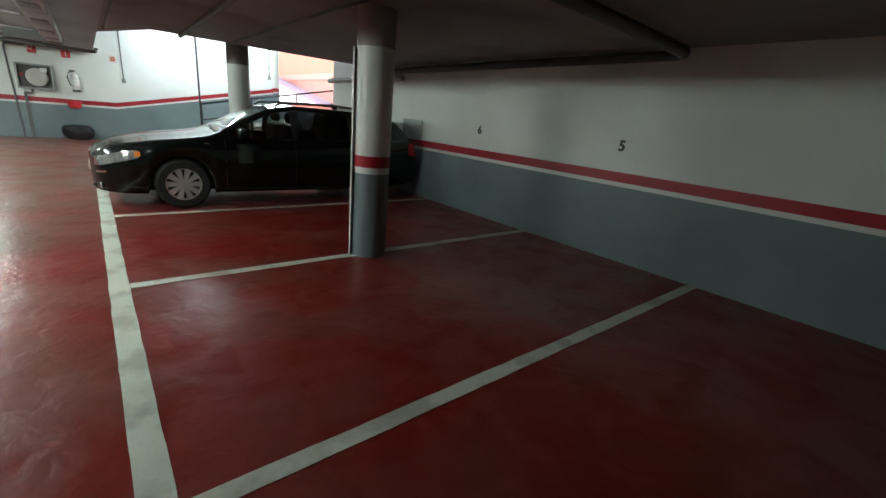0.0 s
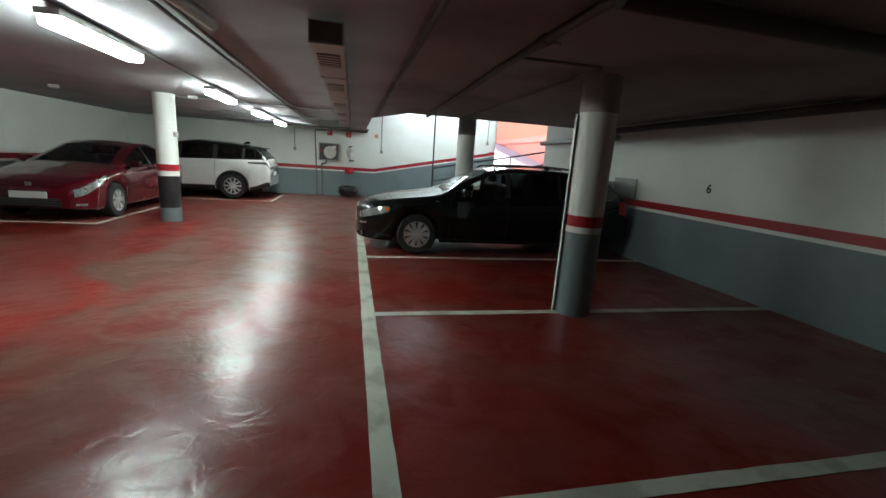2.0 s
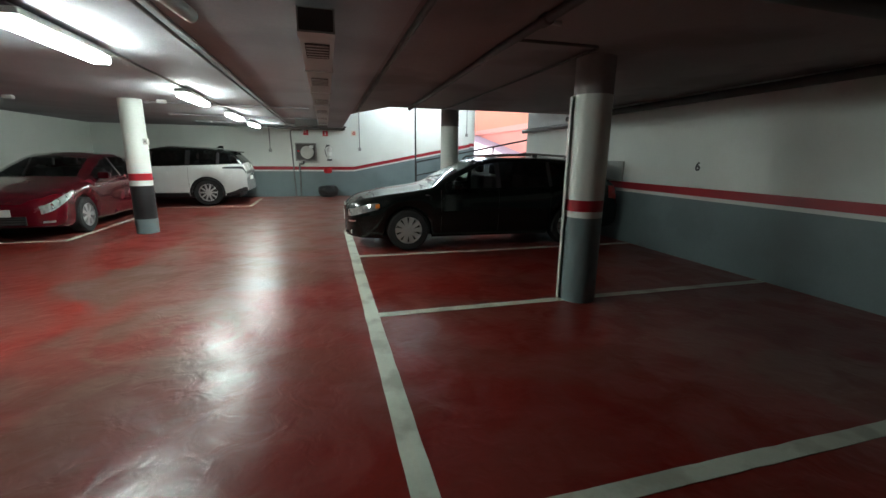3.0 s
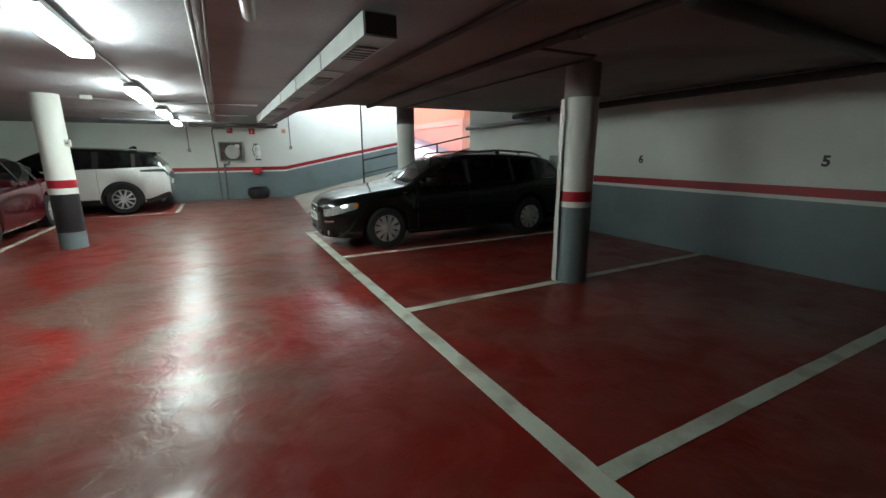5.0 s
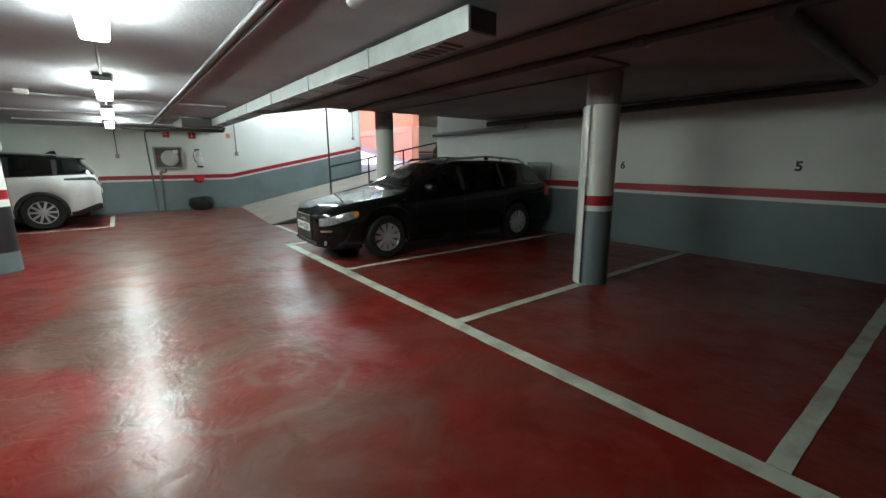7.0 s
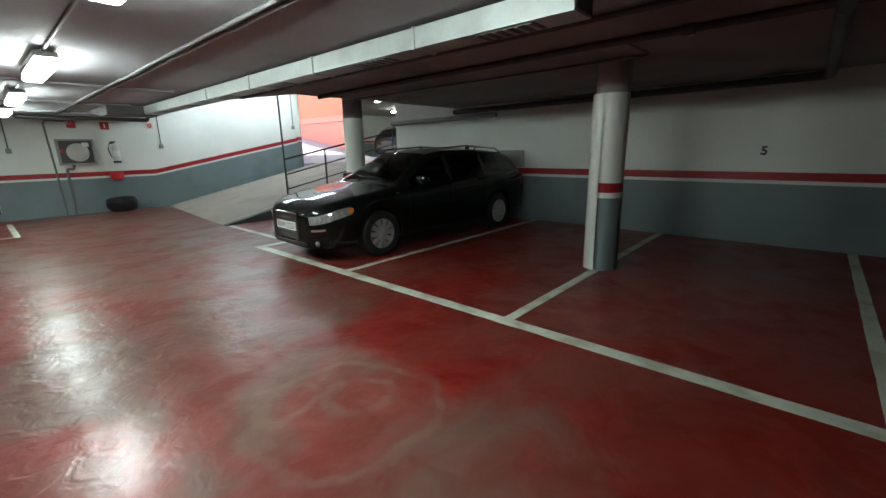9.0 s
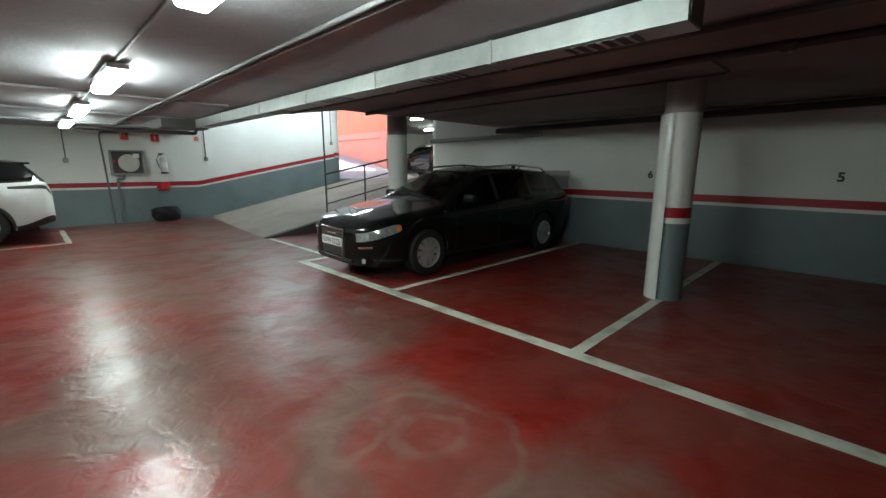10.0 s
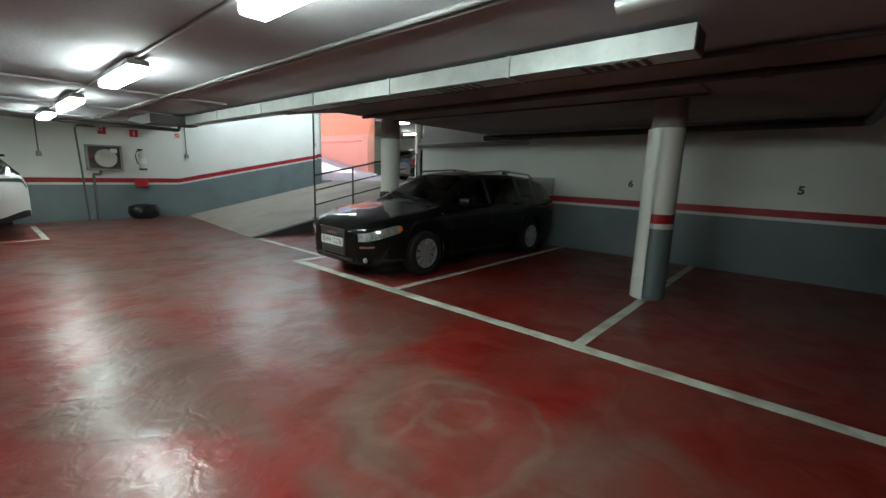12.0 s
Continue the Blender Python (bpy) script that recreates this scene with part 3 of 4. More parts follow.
class CarShape:
    """A lofted car body: x runs back from the nose, y to the side, z up."""

    def __init__(self, length, top, belt, plan, sill, roof_half, wheels, wheel_r, arch, cowl, roof_front, roof_rear, tail, pillars):
        self.length, self.wheels, self.wheel_r, self.arch = length, wheels, wheel_r, arch
        self.top, self.belt, self.plan = curve_of(top), curve_of(belt, 0.1), curve_of(plan, 0.03)
        self.sill = curve_of(sill, 0.08)
        self.roof_half = roof_half
        self.cowl, self.roof_front, self.roof_rear, self.tail, self.pillars = cowl, roof_front, roof_rear, tail, pillars

    def bottom(self, x):
        z = self.sill(x)
        for wx in self.wheels:
            d = abs(x - wx)
            if d < self.arch:
                z = max(z, self.wheel_r + math.sqrt(self.arch ** 2 - d * d))
        return z

    def ring(self, x):
        w, zt, zb0, zb = self.plan(x), self.top(x), self.sill(x), self.bottom(x)
        belt = min(self.belt(x), zt - 0.05)
        g = max(0.0, min(1.0, (zt - belt - 0.06) / 0.38))
        wr = w * 0.88 * (1 - g) + self.roof_half * g
        h = belt - zb0
        pts = []
        for f, zz in ((0.925, 0.0), (0.965, 0.10), (0.985, 0.3), (1.0, 0.55), (0.992, 0.8), (0.965, 0.95), (0.94, 1.0)):
            z = zb0 + h * zz
            pts.append((w * f, max(z, min(zb + (belt - zb) * zz, belt))))
        yb = w * 0.94
        e = zt - belt
        pts.append((yb + (wr - yb) * 0.80, belt + e * (0.45 + 0.35 * g)))
        pts.append((wr * 0.955, belt + e * (0.7 + 0.22 * g)))
        pts.append((wr * 0.80, zt - 0.02 - 0.015 * g))
        pts.append((wr * 0.45, zt - 0.006))
        pts.append((0.0, zt))
        return pts

    def surf(self, x, v, side, off=0.0):
        r = self.ring(x)
        i = max(0, min(len(r) - 2, int(v)))
        f = v - i
        p = Vector((x, side * (r[i][0] * (1 - f) + r[i + 1][0] * f), r[i][1] * (1 - f) + r[i + 1][1] * f))
        if off:
            a = self.surf(x + 0.02, v, side) - self.surf(x - 0.02, v, side)
            j = max(0, min(len(r) - 2, int(v)))
            b = Vector((0, side * (r[j + 1][0] - r[j][0]), r[j + 1][1] - r[j][1]))
            n = a.cross(b)
            if n.length > 1e-9:
                n.normalize()
                if n.y * side + n.z < 0:
                    n = -n
                p += n * off
        return p


BELT = 6


def car(shape, name, label, paint, roof_paint, glass_side, glass_rear, at, rails=None):
    """Body, roof, panes, doors' seams, wheels and seats from a car shape."""
    S = shape
    e = thing(name, label, "car", "parked cars", at)
    xs = set(np.linspace(0, 0.3, 9).tolist() + np.linspace(0.3, S.length - 0.35, 54).tolist() + np.linspace(S.length - 0.35, S.length, 10).tolist())
    for wx in S.wheels:
        for k in range(25):
            xs.add(wx - S.arch * math.cos(math.pi * k / 24))
    xs = sorted(xs)
    xs = [x for i, x in enumerate(xs) if i == 0 or x - xs[i - 1] > 0.004]
    rows = [S.ring(x) for x in xs]
    n = len(rows[0])
    sets = {}

    def put(key, quad):
        sets.setdefault(key, []).append(quad)
    for i in range(len(xs) - 1):
        xm = (xs[i] + xs[i + 1]) / 2
        open_h = S.top(xm) - S.belt(xm)
        for j in range(n - 1):
            key = "body"
            if j == BELT and open_h > 0.13 and S.cowl + 0.2 < xm < S.tail - 0.12:
                key = next(("frame%d" % q for q, p in enumerate(S.pillars) if abs(xm - p) < 0.045), "") or "glass%d" % sum(xm > p for p in S.pillars)
            elif j >= 9 and S.cowl + 0.02 < xm < S.roof_front:
                key = "windscreen"
            elif j >= 9 and S.roof_rear < xm < S.tail - 0.03:
                key = "rear_window"
            elif j >= BELT and S.cowl + 0.1 < xm < S.tail and open_h > 0.06:
                key = "roof"
            for side in (-1, 1):
                quad = [(xs[a], side * rows[a][b][0], rows[a][b][1]) for a, b in ((i, j), (i + 1, j), (i + 1, j + 1), (i, j + 1))]
                put((key, side) if key[:5] in ("glass", "frame") else (key, 0), quad)
    # nose and tail caps
    for i in (0, len(xs) - 1):
        for j in range(n - 1):
            put(("body", 0), [(xs[i], -rows[i][j][0], rows[i][j][1]), (xs[i], rows[i][j][0], rows[i][j][1]), (xs[i], rows[i][j + 1][0], rows[i][j + 1][1]), (xs[i], -rows[i][j + 1][0], rows[i][j + 1][1])])
    looks = {"body": ("body", paint, "glossy painted bodywork"), "roof": ("roof", roof_paint, ""), "frame": ("window_frame", M_BLACKPL, "black window pillars"),
             "windscreen": ("windscreen", M_CARGLASS, "clear windscreen"), "rear_window": ("rear_window", glass_rear, "dark rear window")}
    for (key, side), quads in sorted(sets.items()):
        bm = bmesh.new()
        for q in quads:
            vs = [bm.verts.new(p) for p in q]
            try:
                bm.faces.new(vs)
            except ValueError:
                pass
        bmesh.ops.remove_doubles(bm, verts=bm.verts, dist=0.0006)
        nm, mat, lab = looks.get("frame" if key.startswith("frame") else key, ("side_window", glass_side if key == "glass0" else glass_rear, "side window"))
        part(nm, bm, mat, e, lab, True)
    # underbody and wheel housings
    part("underbody", box(0.25, S.length - 0.25, -0.58, 0.58, 0.19, 0.5, 0.02), M_BLACKPL, e)
    for wx in S.wheels:
        part("wheel_housing", box(wx - S.arch - 0.02, wx + S.arch + 0.02, -0.60, 0.60, 0.3, S.wheel_r + S.arch + 0.02), M_BLACKPL, e)
    part("cabin_floor", box(S.cowl + 0.05, S.tail - 0.2, -0.72, 0.72, 0.45, S.belt(2.0) - 0.22), M_INTERIOR, e)
    zb = S.belt(2.0)
    part("dashboard", box(S.cowl + 0.2, S.cowl + 0.6, -0.68, 0.68, zb - 0.3, zb + 0.01, 0.04), M_INTERIOR, e)
    for sx, wide in ((S.cowl + 1.02, 0.24), (S.cowl + 1.85, 0.24)):
        for sy in (-0.37, 0.37):
            seat = part("seat", box(sx, sx + 0.16, sy - wide, sy + wide, zb - 0.3, zb + 0.16, 0.05), M_INTERIOR, e, "dark cloth seat")
            part("headrest", box(sx + 0.05, sx + 0.15, sy - 0.13, sy + 0.13, zb + 0.2, zb + 0.36, 0.04), M_INTERIOR, seat)
    sw = lathe([(0.17 + 0.014 * math.cos(a), 0.014 * math.sin(a)) for a in [k * math.pi / 3 for k in range(6)]], 24, 'X', (S.cowl + 0.72, 0.37, zb), closed=True)
    part("steering_wheel", sw, M_BLACKPL, e, "", True)
    # seams of the doors, as dark recessed-looking strips a hair proud
    for x0 in (S.cowl + 0.12, S.pillars[0], S.pillars[1] if len(S.pillars) > 1 else S.pillars[0] + 0.95):
        for side in (-1, 1):
            v0 = 1.1
            lo = [v for v in (v0, 2, 3, 4, 5, 5.9)]
            bm = bmesh.new()
            pr = None
            for v in lo:
                a, b = bm.verts.new(S.surf(x0 - 0.003, v, side, 0.0015)), bm.verts.new(S.surf(x0 + 0.003, v, side, 0.0015))
                if pr:
                    bm.faces.new((pr[0], pr[1], b, a))
                pr = (a, b)
            part("door_seam", bm, M_BLACKPL, e)
    return e


def patch(S, e, name, mat, xs, vs, side, off=0.004, label="", nx=10, nv=4):
    """A piece that lies on the body: vs gives the lower and upper ring position at the two ends."""
    bm = bmesh.new()
    grid = []
    for i in range(nx + 1):
        f = i / nx
        x = xs[0] + (xs[1] - xs[0]) * f
        lo, hi = vs[0][0] + (vs[1][0] - vs[0][0]) * f, vs[0][1] + (vs[1][1] - vs[0][1]) * f
        grid.append([bm.verts.new(S.surf(x, lo + (hi - lo) * j / nv, side, off)) for j in range(nv + 1)])
    for a, b in zip(grid, grid[1:]):
        for j in range(nv):
            bm.faces.new((a[j], b[j], b[j + 1], a[j + 1]))
    r = bmesh.ops.extrude_face_region(bm, geom=list(bm.faces))
    bmesh.ops.translate(bm, verts=[v for v in r["geom"] if isinstance(v, bmesh.types.BMVert)], vec=(0, -side * 0.012, -0.003))
    return part(name, bm, mat, e, label, True)


def wheel(e, S, x, side, half, spokes, rim_mat=None, gap=0.5):
    """Tyre with rounded shoulders, rim ring, black disc as the shade behind, tapered spokes and hub."""
    R = S.wheel_r
    rr = R * 0.68
    y0 = side * (half - 0.11)
    w = part("wheel", lathe([(rr - 0.01, -0.105), (R - 0.03, -0.105), (R - 0.006, -0.085), (R, -0.05), (R, 0.05), (R - 0.006, 0.085), (R - 0.03, 0.105), (rr - 0.01, 0.105)], 48, 'Y', closed=True), M_RUBBER, e, "black tyre", True)
    w.location = (x, y0, R)
    rim = rim_mat or M_ALLOY
    s = side
    part("rim", lathe([(rr, s * 0.04), (rr + 0.004, s * 0.10), (rr - 0.02, s * 0.104), (rr - 0.028, s * 0.05)], 48, 'Y', closed=True), rim, w, "silver alloy rim", True)
    # black disc gives the shade in the hollow between the spokes
    part("hollow_shade", lathe([(0.0, s * 0.02), (rr - 0.005, s * 0.02), (rr - 0.005, s * 0.035), (0.0, s * 0.035)], 32, 'Y'), M_BLACKPL, w, "black disc for the shaded hollow behind the spokes", True)
    for k in range(spokes):
        a = 2 * math.pi * k / spokes
        u, v = Vector((math.cos(a), 0, math.sin(a))), Vector((-math.sin(a), 0, math.cos(a)))
        wi, wo = 0.022, math.pi * rr / spokes * gap
        bm = bmesh.new()
        ring = []
        for d, ww, yy in ((0.045, wi, 0.098), (rr * 0.6, (wi + wo) / 2, 0.096), (rr - 0.012, wo, 0.088)):
            ring.append([bm.verts.new(u * d + v * ww * q + Vector((0, s * (yy if t else yy - 0.03), 0))) for q, t in ((-1, 0), (-0.85, 1), (0.85, 1), (1, 0))])
        for p, q in zip(ring, ring[1:]):
            for j in range(3):
                bm.faces.new((p[j], p[j + 1], q[j + 1], q[j]))
        part("spoke", bm, rim, w)
    part("hub", lathe([(0.0, s * 0.108), (0.03, s * 0.106), (0.055, s * 0.098), (0.06, s * 0.06)], 24, 'Y'), rim, w, "", True)
    return w


def mirror(S, e, x, side, mat):
    p = S.surf(x, BELT, side)
    m = part("wing_mirror", box(p.x - 0.07, p.x + 0.06, min(p.y, p.y + side * 0.19), max(p.y, p.y + side * 0.19), p.z + 0.0, p.z + 0.13, 0.035), mat, e, "", True)
    part("mirror_glass", box(p.x + 0.06, p.x + 0.063, min(p.y + side * 0.03, p.y + side * 0.17), max(p.y + side * 0.03, p.y + side * 0.17), p.z + 0.02, p.z + 0.11), M_CHROME, m)


def handle(S, e, x, side, mat, v=5.0):
    p = S.surf(x, v, side, 0.016)
    part("door_handle", box(p.x - 0.09, p.x + 0.09, p.y - 0.012, p.y + 0.012, p.z - 0.012, p.z + 0.012, 0.005), mat, e)


def ring_shape(w0, w1, z0, z1, t):
    """A trapezoid frame in the nose plane."""
    bm = bmesh.new()
    out = [(-w0, z0), (w0, z0), (w1, z1), (-w1, z1)]
    inn = [(-w0 + t, z0 + t), (w0 - t, z0 + t), (w1 - t, z1 - t), (-w1 + t, z1 - t)]
    for d in range(4):
        k = (d + 1) % 4
        q = [out[d], out[k], inn[k], inn[d]]
        a = [bm.verts.new((0, y, z)) for y, z in q]
        b = [bm.verts.new((-0.02, y, z)) for y, z in q]
        bm.faces.new(b)
        for i in range(4):
            bm.faces.new((a[i], a[(i + 1) % 4], b[(i + 1) % 4], b[i]))
    return bm


def black_estate():
    S = CarShape(4.56, [(0, .625), (.05, .70), (.2, .778), (.6, .85), (1.0, .90), (1.28, .945), (1.7, 1.19), (2.05, 1.36), (2.4, 1.425), (3.2, 1.425), (3.9, 1.375), (4.12, 1.33), (4.42, 1.0), (4.5, .9), (4.56, .7)],
                 [(0, .60), (.3, .72), (.8, .83), (1.3, .905), (2, .93), (3.4, .955), (4.2, .98), (4.56, .95)],
                 [(0, .38), (.025, .52), (.08, .645), (.18, .75), (.34, .825), (.6, .872), (1, .886), (3.6, .886), (4.15, .85), (4.45, .79), (4.56, .68)],
                 [(0, .21), (.3, .19), (4.0, .20), (4.56, .32)], .60, (.90, 3.55), .312, .336, 1.28, 2.05, 4.1, 4.42, (2.32, 3.20, 3.72))
    e = car(S, "estate_car", "black estate car with roof rails parked in bay", M_BLACKCAR, M_BLACKCAR, M_CARGLASS, M_DARKGLASS, pose(0.0, 7.14, 0, 0, 0, -2.0))
    for side in (-1, 1):
        for x in S.wheels:
            wheel(e, S, x, side, .875, 10, gap=0.66)
        h = patch(S, e, "headlight", M_LIGHTGLASS, (0.035, 0.46), ((3.7, 5.5), (3.9, 4.9)), side, 0.005, "clear headlight with silver reflectors")
        for k, x in enumerate((0.12, 0.24)):
            p = S.surf(x, 4.4, side, 0.004)
            part("reflector", lathe([(0.0, 0.0), (0.025, -0.004), (0.04, -0.014)], 20, 'X', p), M_CHROME, h, "", True)
        patch(S, e, "indicator", M_AMBER, (0.42, 0.48), ((4.05, 4.8), (4.05, 4.7)), side, 0.008, "amber indicator lens")
        # chrome strip laid on as the bumper's highlight below the headlight
        patch(S, e, "bumper_highlight", M_CHROME, (0.04, 0.14), ((2.9, 3.15), (2.9, 3.1)), side, 0.006, "bright strip for the bumper highlight under the headlight")
        patch(S, e, "side_strip", M_BLACKCAR, (1.28, 3.18), ((2.6, 3.0), (2.6, 3.0)), side, 0.012, "black side rubbing strip", 20)
        patch(S, e, "side_repeater", M_CHROME, (1.16, 1.22), ((4.4, 4.65), (4.4, 4.65)), side, 0.006, "small side repeater", 3)
        patch(S, e, "tail_light", M_REDLENS, (4.28, 4.5), ((3.6, 5.6), (3.4, 5.6)), side, 0.005, "dark red tail light")
        patch(S, e, "window_trim", M_CHROME, (3.45, 4.1), ((5.9, 6.0), (5.9, 6.0)), side, 0.006, "thin bright trim under the rear side window", 12, 1)
        mirror(S, e, 1.62, side, M_BLACKCAR)
        handle(S, e, 2.20, side, M_BLACKCAR)
        handle(S, e, 3.08, side, M_BLACKCAR)
        r = part("roof_rail", tube([(2.12, side * .57, S.top(2.12) - 0.02), (2.2, side * .575, S.top(2.2) + 0.022), (3.0, side * .57, S.top(3.0) + 0.03), (3.8, side * .56, S.top(3.8) + 0.028), (3.98, side * .555, S.top(3.98) - 0.02)], 0.016, 10), M_CHROME, e, "polished roof rail", True)
        part("rail_foot", box(2.98, 3.06, side * .57 - 0.014, side * .57 + 0.014, S.top(3.0) - 0.03, S.top(3.0) + 0.025, 0.004), M_BLACKPL, r)
        part("fog_light", lathe([(0.0, -0.012), (0.03, -0.01), (0.038, 0.01)], 20, 'X', S.surf(0.07, 1.3, side, 0.004)), M_LIGHTGLASS, e, "small round fog light", True)
        part("wiper", tube([(1.40, side * 0.1 + 0.2, 1.03), (1.34, side * 0.1 - 0.3, 0.99)], 0.007, 6), M_BLACKPL, e)
    g = part("grille", box(-0.008, 0.02, -0.28, 0.28, 0.29, 0.62, 0.004), M_BLACKPL, e, "black radiator grille")
    for k in range(9):
        part("grille_bar", box(-0.016, -0.007, -0.265, 0.265, 0.31 + k * 0.034, 0.321 + k * 0.034), M_GALVD, g)
    part("grille_frame", ring_shape(0.225, 0.29, 0.265, 0.645, 0.011), M_CHROME, e, "chrome grille frame")
    part("badge", box(-0.03, -0.016, -0.12, 0.12, 0.555, 0.585, 0.006), M_CHROME, e, "plain chrome badge bar")
    pl = part("number_plate", box(-0.034, -0.022, -0.255, 0.255, 0.415, 0.525, 0.003), M_PLATE, e, "white number plate")
    writing("plate_writing", "8394 DZB", 0.105, M_PLATEINK, pose(-0.0345, 0, 0.468, 90, 0, -90), pl)
    part("lower_intake", box(-0.012, 0.05, -0.44, 0.44, 0.235, 0.275, 0.006), M_BLACKPL, e, "black lower intake")
    part("aerial", tube([(3.85, 0, S.top(3.85)), (4.0, 0, S.top(3.85) + 0.06)], 0.008, 6), M_BLACKPL, e)
    return e


def white_suv():
    S = CarShape(4.42, [(0, .78), (.06, .92), (.3, 1.0), (1.0, 1.08), (1.22, 1.115), (1.7, 1.40), (2.05, 1.55), (2.45, 1.615), (3.4, 1.575), (4.02, 1.50), (4.12, 1.46), (4.34, 1.17), (4.40, 1.08), (4.42, .9)],
                 [(0, .72), (.3, .88), (1.2, 1.02), (2.2, 1.06), (3.5, 1.105), (4.2, 1.13), (4.42, 1.12)],
                 [(0, .68), (.05, .78), (.2, .88), (.6, .94), (1, .95), (3.6, .95), (4.1, .92), (4.34, .86), (4.42, .76)],
                 [(0, .32), (.3, .27), (4.0, .27), (4.42, .40)], .61, (.86, 3.44), .36, .405, 1.22, 2.05, 4.1, 4.34, (2.1, 3.0, 3.72))
    e = car(S, "suv", "white compact suv with black floating roof, parked nose in", M_WHITECAR, M_BLACKCAR, M_DARKGLASS, M_DARKGLASS, pose(-6.87, 13.83, 0, 0, 0, 0.5))
    for side in (-1, 1):
        for x in S.wheels:
            wheel(e, S, x, side, .935, 10, gap=0.27)
            bm = lathe([(S.arch - 0.012, side * 0.938), (S.arch + 0.03, side * 0.938), (S.arch + 0.03, side * 0.952), (S.arch - 0.012, side * 0.956)], 28, 'Y', (x, 0, S.wheel_r), -8, 188, closed=True)
            part("arch_trim", bm, M_BLACKPL, e, "black wheel-arch trim", True)
        patch(S, e, "sill_trim", M_BLACKPL, (1.3, 2.98), ((0.0, 1.1), (0.0, 1.1)), side, 0.012, "black sill trim", 20)
        patch(S, e, "sill_strip", M_WHITECAR, (1.3, 2.98), ((1.2, 1.5), (1.2, 1.5)), side, 0.014, "", 20)
        patch(S, e, "tail_light", M_BLACKPL, (3.85, 4.40), ((4.5, 4.8), (4.2, 4.85)), side, 0.008, "slim dark tail light")
        patch(S, e, "lower_bumper", M_BLACKPL, (3.88, 4.41), ((0.0, 0.9), (0.0, 1.4)), side, 0.008, "dark lower rear bumper")
        mirror(S, e, 1.6, side, M_BLACKCAR)
        handle(S, e, 2.0, side, M_WHITECAR)
        handle(S, e, 2.9, side, M_WHITECAR)
        patch(S, e, "headlight", M_LIGHTGLASS, (0.03, 0.4), ((4.2, 5.6), (5.0, 5.8)), side, 0.005, "slim headlight")
    part("tail_band", box(4.385, 4.428, -0.72, 0.72, 0.86, 0.95, 0.006), M_BLACKPL, e, "black band across the tailgate")
    part("rear_plate", box(4.425, 4.435, -0.25, 0.25, 0.68, 0.79), M_PLATE, e, "white number plate")
    part("spoiler", box(3.95, 4.20, -0.57, 0.57, 1.44, 1.48, 0.015), M_BLACKCAR, e, "black roof spoiler")
    part("aerial_fin", prism([(3.55, 1.57), (3.75, 1.55), (3.73, 1.63), (3.66, 1.635)], 'y', -0.015, 0.015), M_BLACKCAR, e)
    part("front_plate", box(-0.02, -0.005, -0.25, 0.25, 0.5, 0.61), M_PLATE, e)
    return e


def red_coupe():
    S = CarShape(4.35, [(0, .58), (.06, .67), (.25, .76), (.7, .87), (1.1, .95), (1.18, .965), (1.6, 1.17), (2.0, 1.33), (2.35, 1.40), (2.9, 1.40), (3.4, 1.30), (3.95, 1.06), (4.2, 1.02), (4.35, .75)],
                 [(0, .54), (.3, .70), (.8, .82), (1.2, .90), (2, .94), (3.4, .97), (4.2, .97), (4.35, .9)],
                 [(0, .50), (.04, .62), (.14, .74), (.35, .83), (.7, .87), (1.1, .88), (3.5, .88), (4.0, .84), (4.25, .78), (4.35, .66)],
                 [(0, .25), (.3, .19), (4.0, .19), (4.35, .3)], .57, (.87, 3.45), .315, .350, 1.18, 2.0, 3.0, 3.9, (2.35, 3.1))
    e = car(S, "hatchback", "dark red low car with slanted headlights, parked nose out", M_REDCAR, M_REDCAR, M_DARKGLASS, M_DARKGLASS, pose(-5.27, 8.14, 0, 0, 0, 90))
    for side in (-1, 1):
        for x in S.wheels:
            wheel(e, S, x, side, .87, 7, gap=0.5)
        h = patch(S, e, "headlight", M_LIGHTGLASS, (0.05, 0.60), ((3.1, 4.9), (4.7, 5.95)), side, 0.006, "long slanted clear headlight", 14)
        for x, v in ((0.14, 4.2), (0.25, 4.6), (0.38, 5.0)):
            part("reflector", lathe([(0.0, 0.0), (0.03, -0.004), (0.045, -0.014)], 20, 'X', S.surf(x, v, side, 0.006)), M_CHROME, h, "", True)
        patch(S, e, "fog_lamp", M_LIGHTGLASS, (0.06, 0.16), ((1.2, 1.7), (1.3, 1.7)), side, 0.006, "small bumper lamp", 5)
        mirror(S, e, 1.5, side, M_REDCAR)
        handle(S, e, 2.25, side, M_REDCAR)
        patch(S, e, "tail_light", M_REDLENS, (4.0, 4.3), ((4.0, 5.8), (3.8, 5.8)), side, 0.006, "red tail light")
    # added black block with bars stands for the shading low on the red bumper
    g = part("grille", box(-0.012, 0.03, -0.44, 0.44, 0.26, 0.40, 0.008), M_BLACKPL, e, "black barred block for the shading low on the bumper")
    for k in range(3):
        part("grille_bar", box(-0.018, -0.011, -0.42, 0.42, 0.285 + k * 0.04, 0.297 + k * 0.04), M_GALVD, g)
    part("number_plate", box(-0.03, -0.012, -0.26, 0.26, 0.40, 0.51, 0.003), M_PLATE, e, "blank white number plate")
    part("badge", box(0.0, 0.05, -0.045, 0.045, 0.59, 0.66, 0.012), M_CHROME, e, "small plain chrome badge")
    return e


estate = black_estate()
white_suv()
red_coupe()
far_car = copy_thing(estate, pose(14.2, 16.5, RZ, 0, 0, 182))
tagged(far_car, "dark car parked in the shade of the landing", "car")


# ---- railing of the ramp ----
def ramp_z(x):
    return SLOPE * max(0.0, x - 0.55)


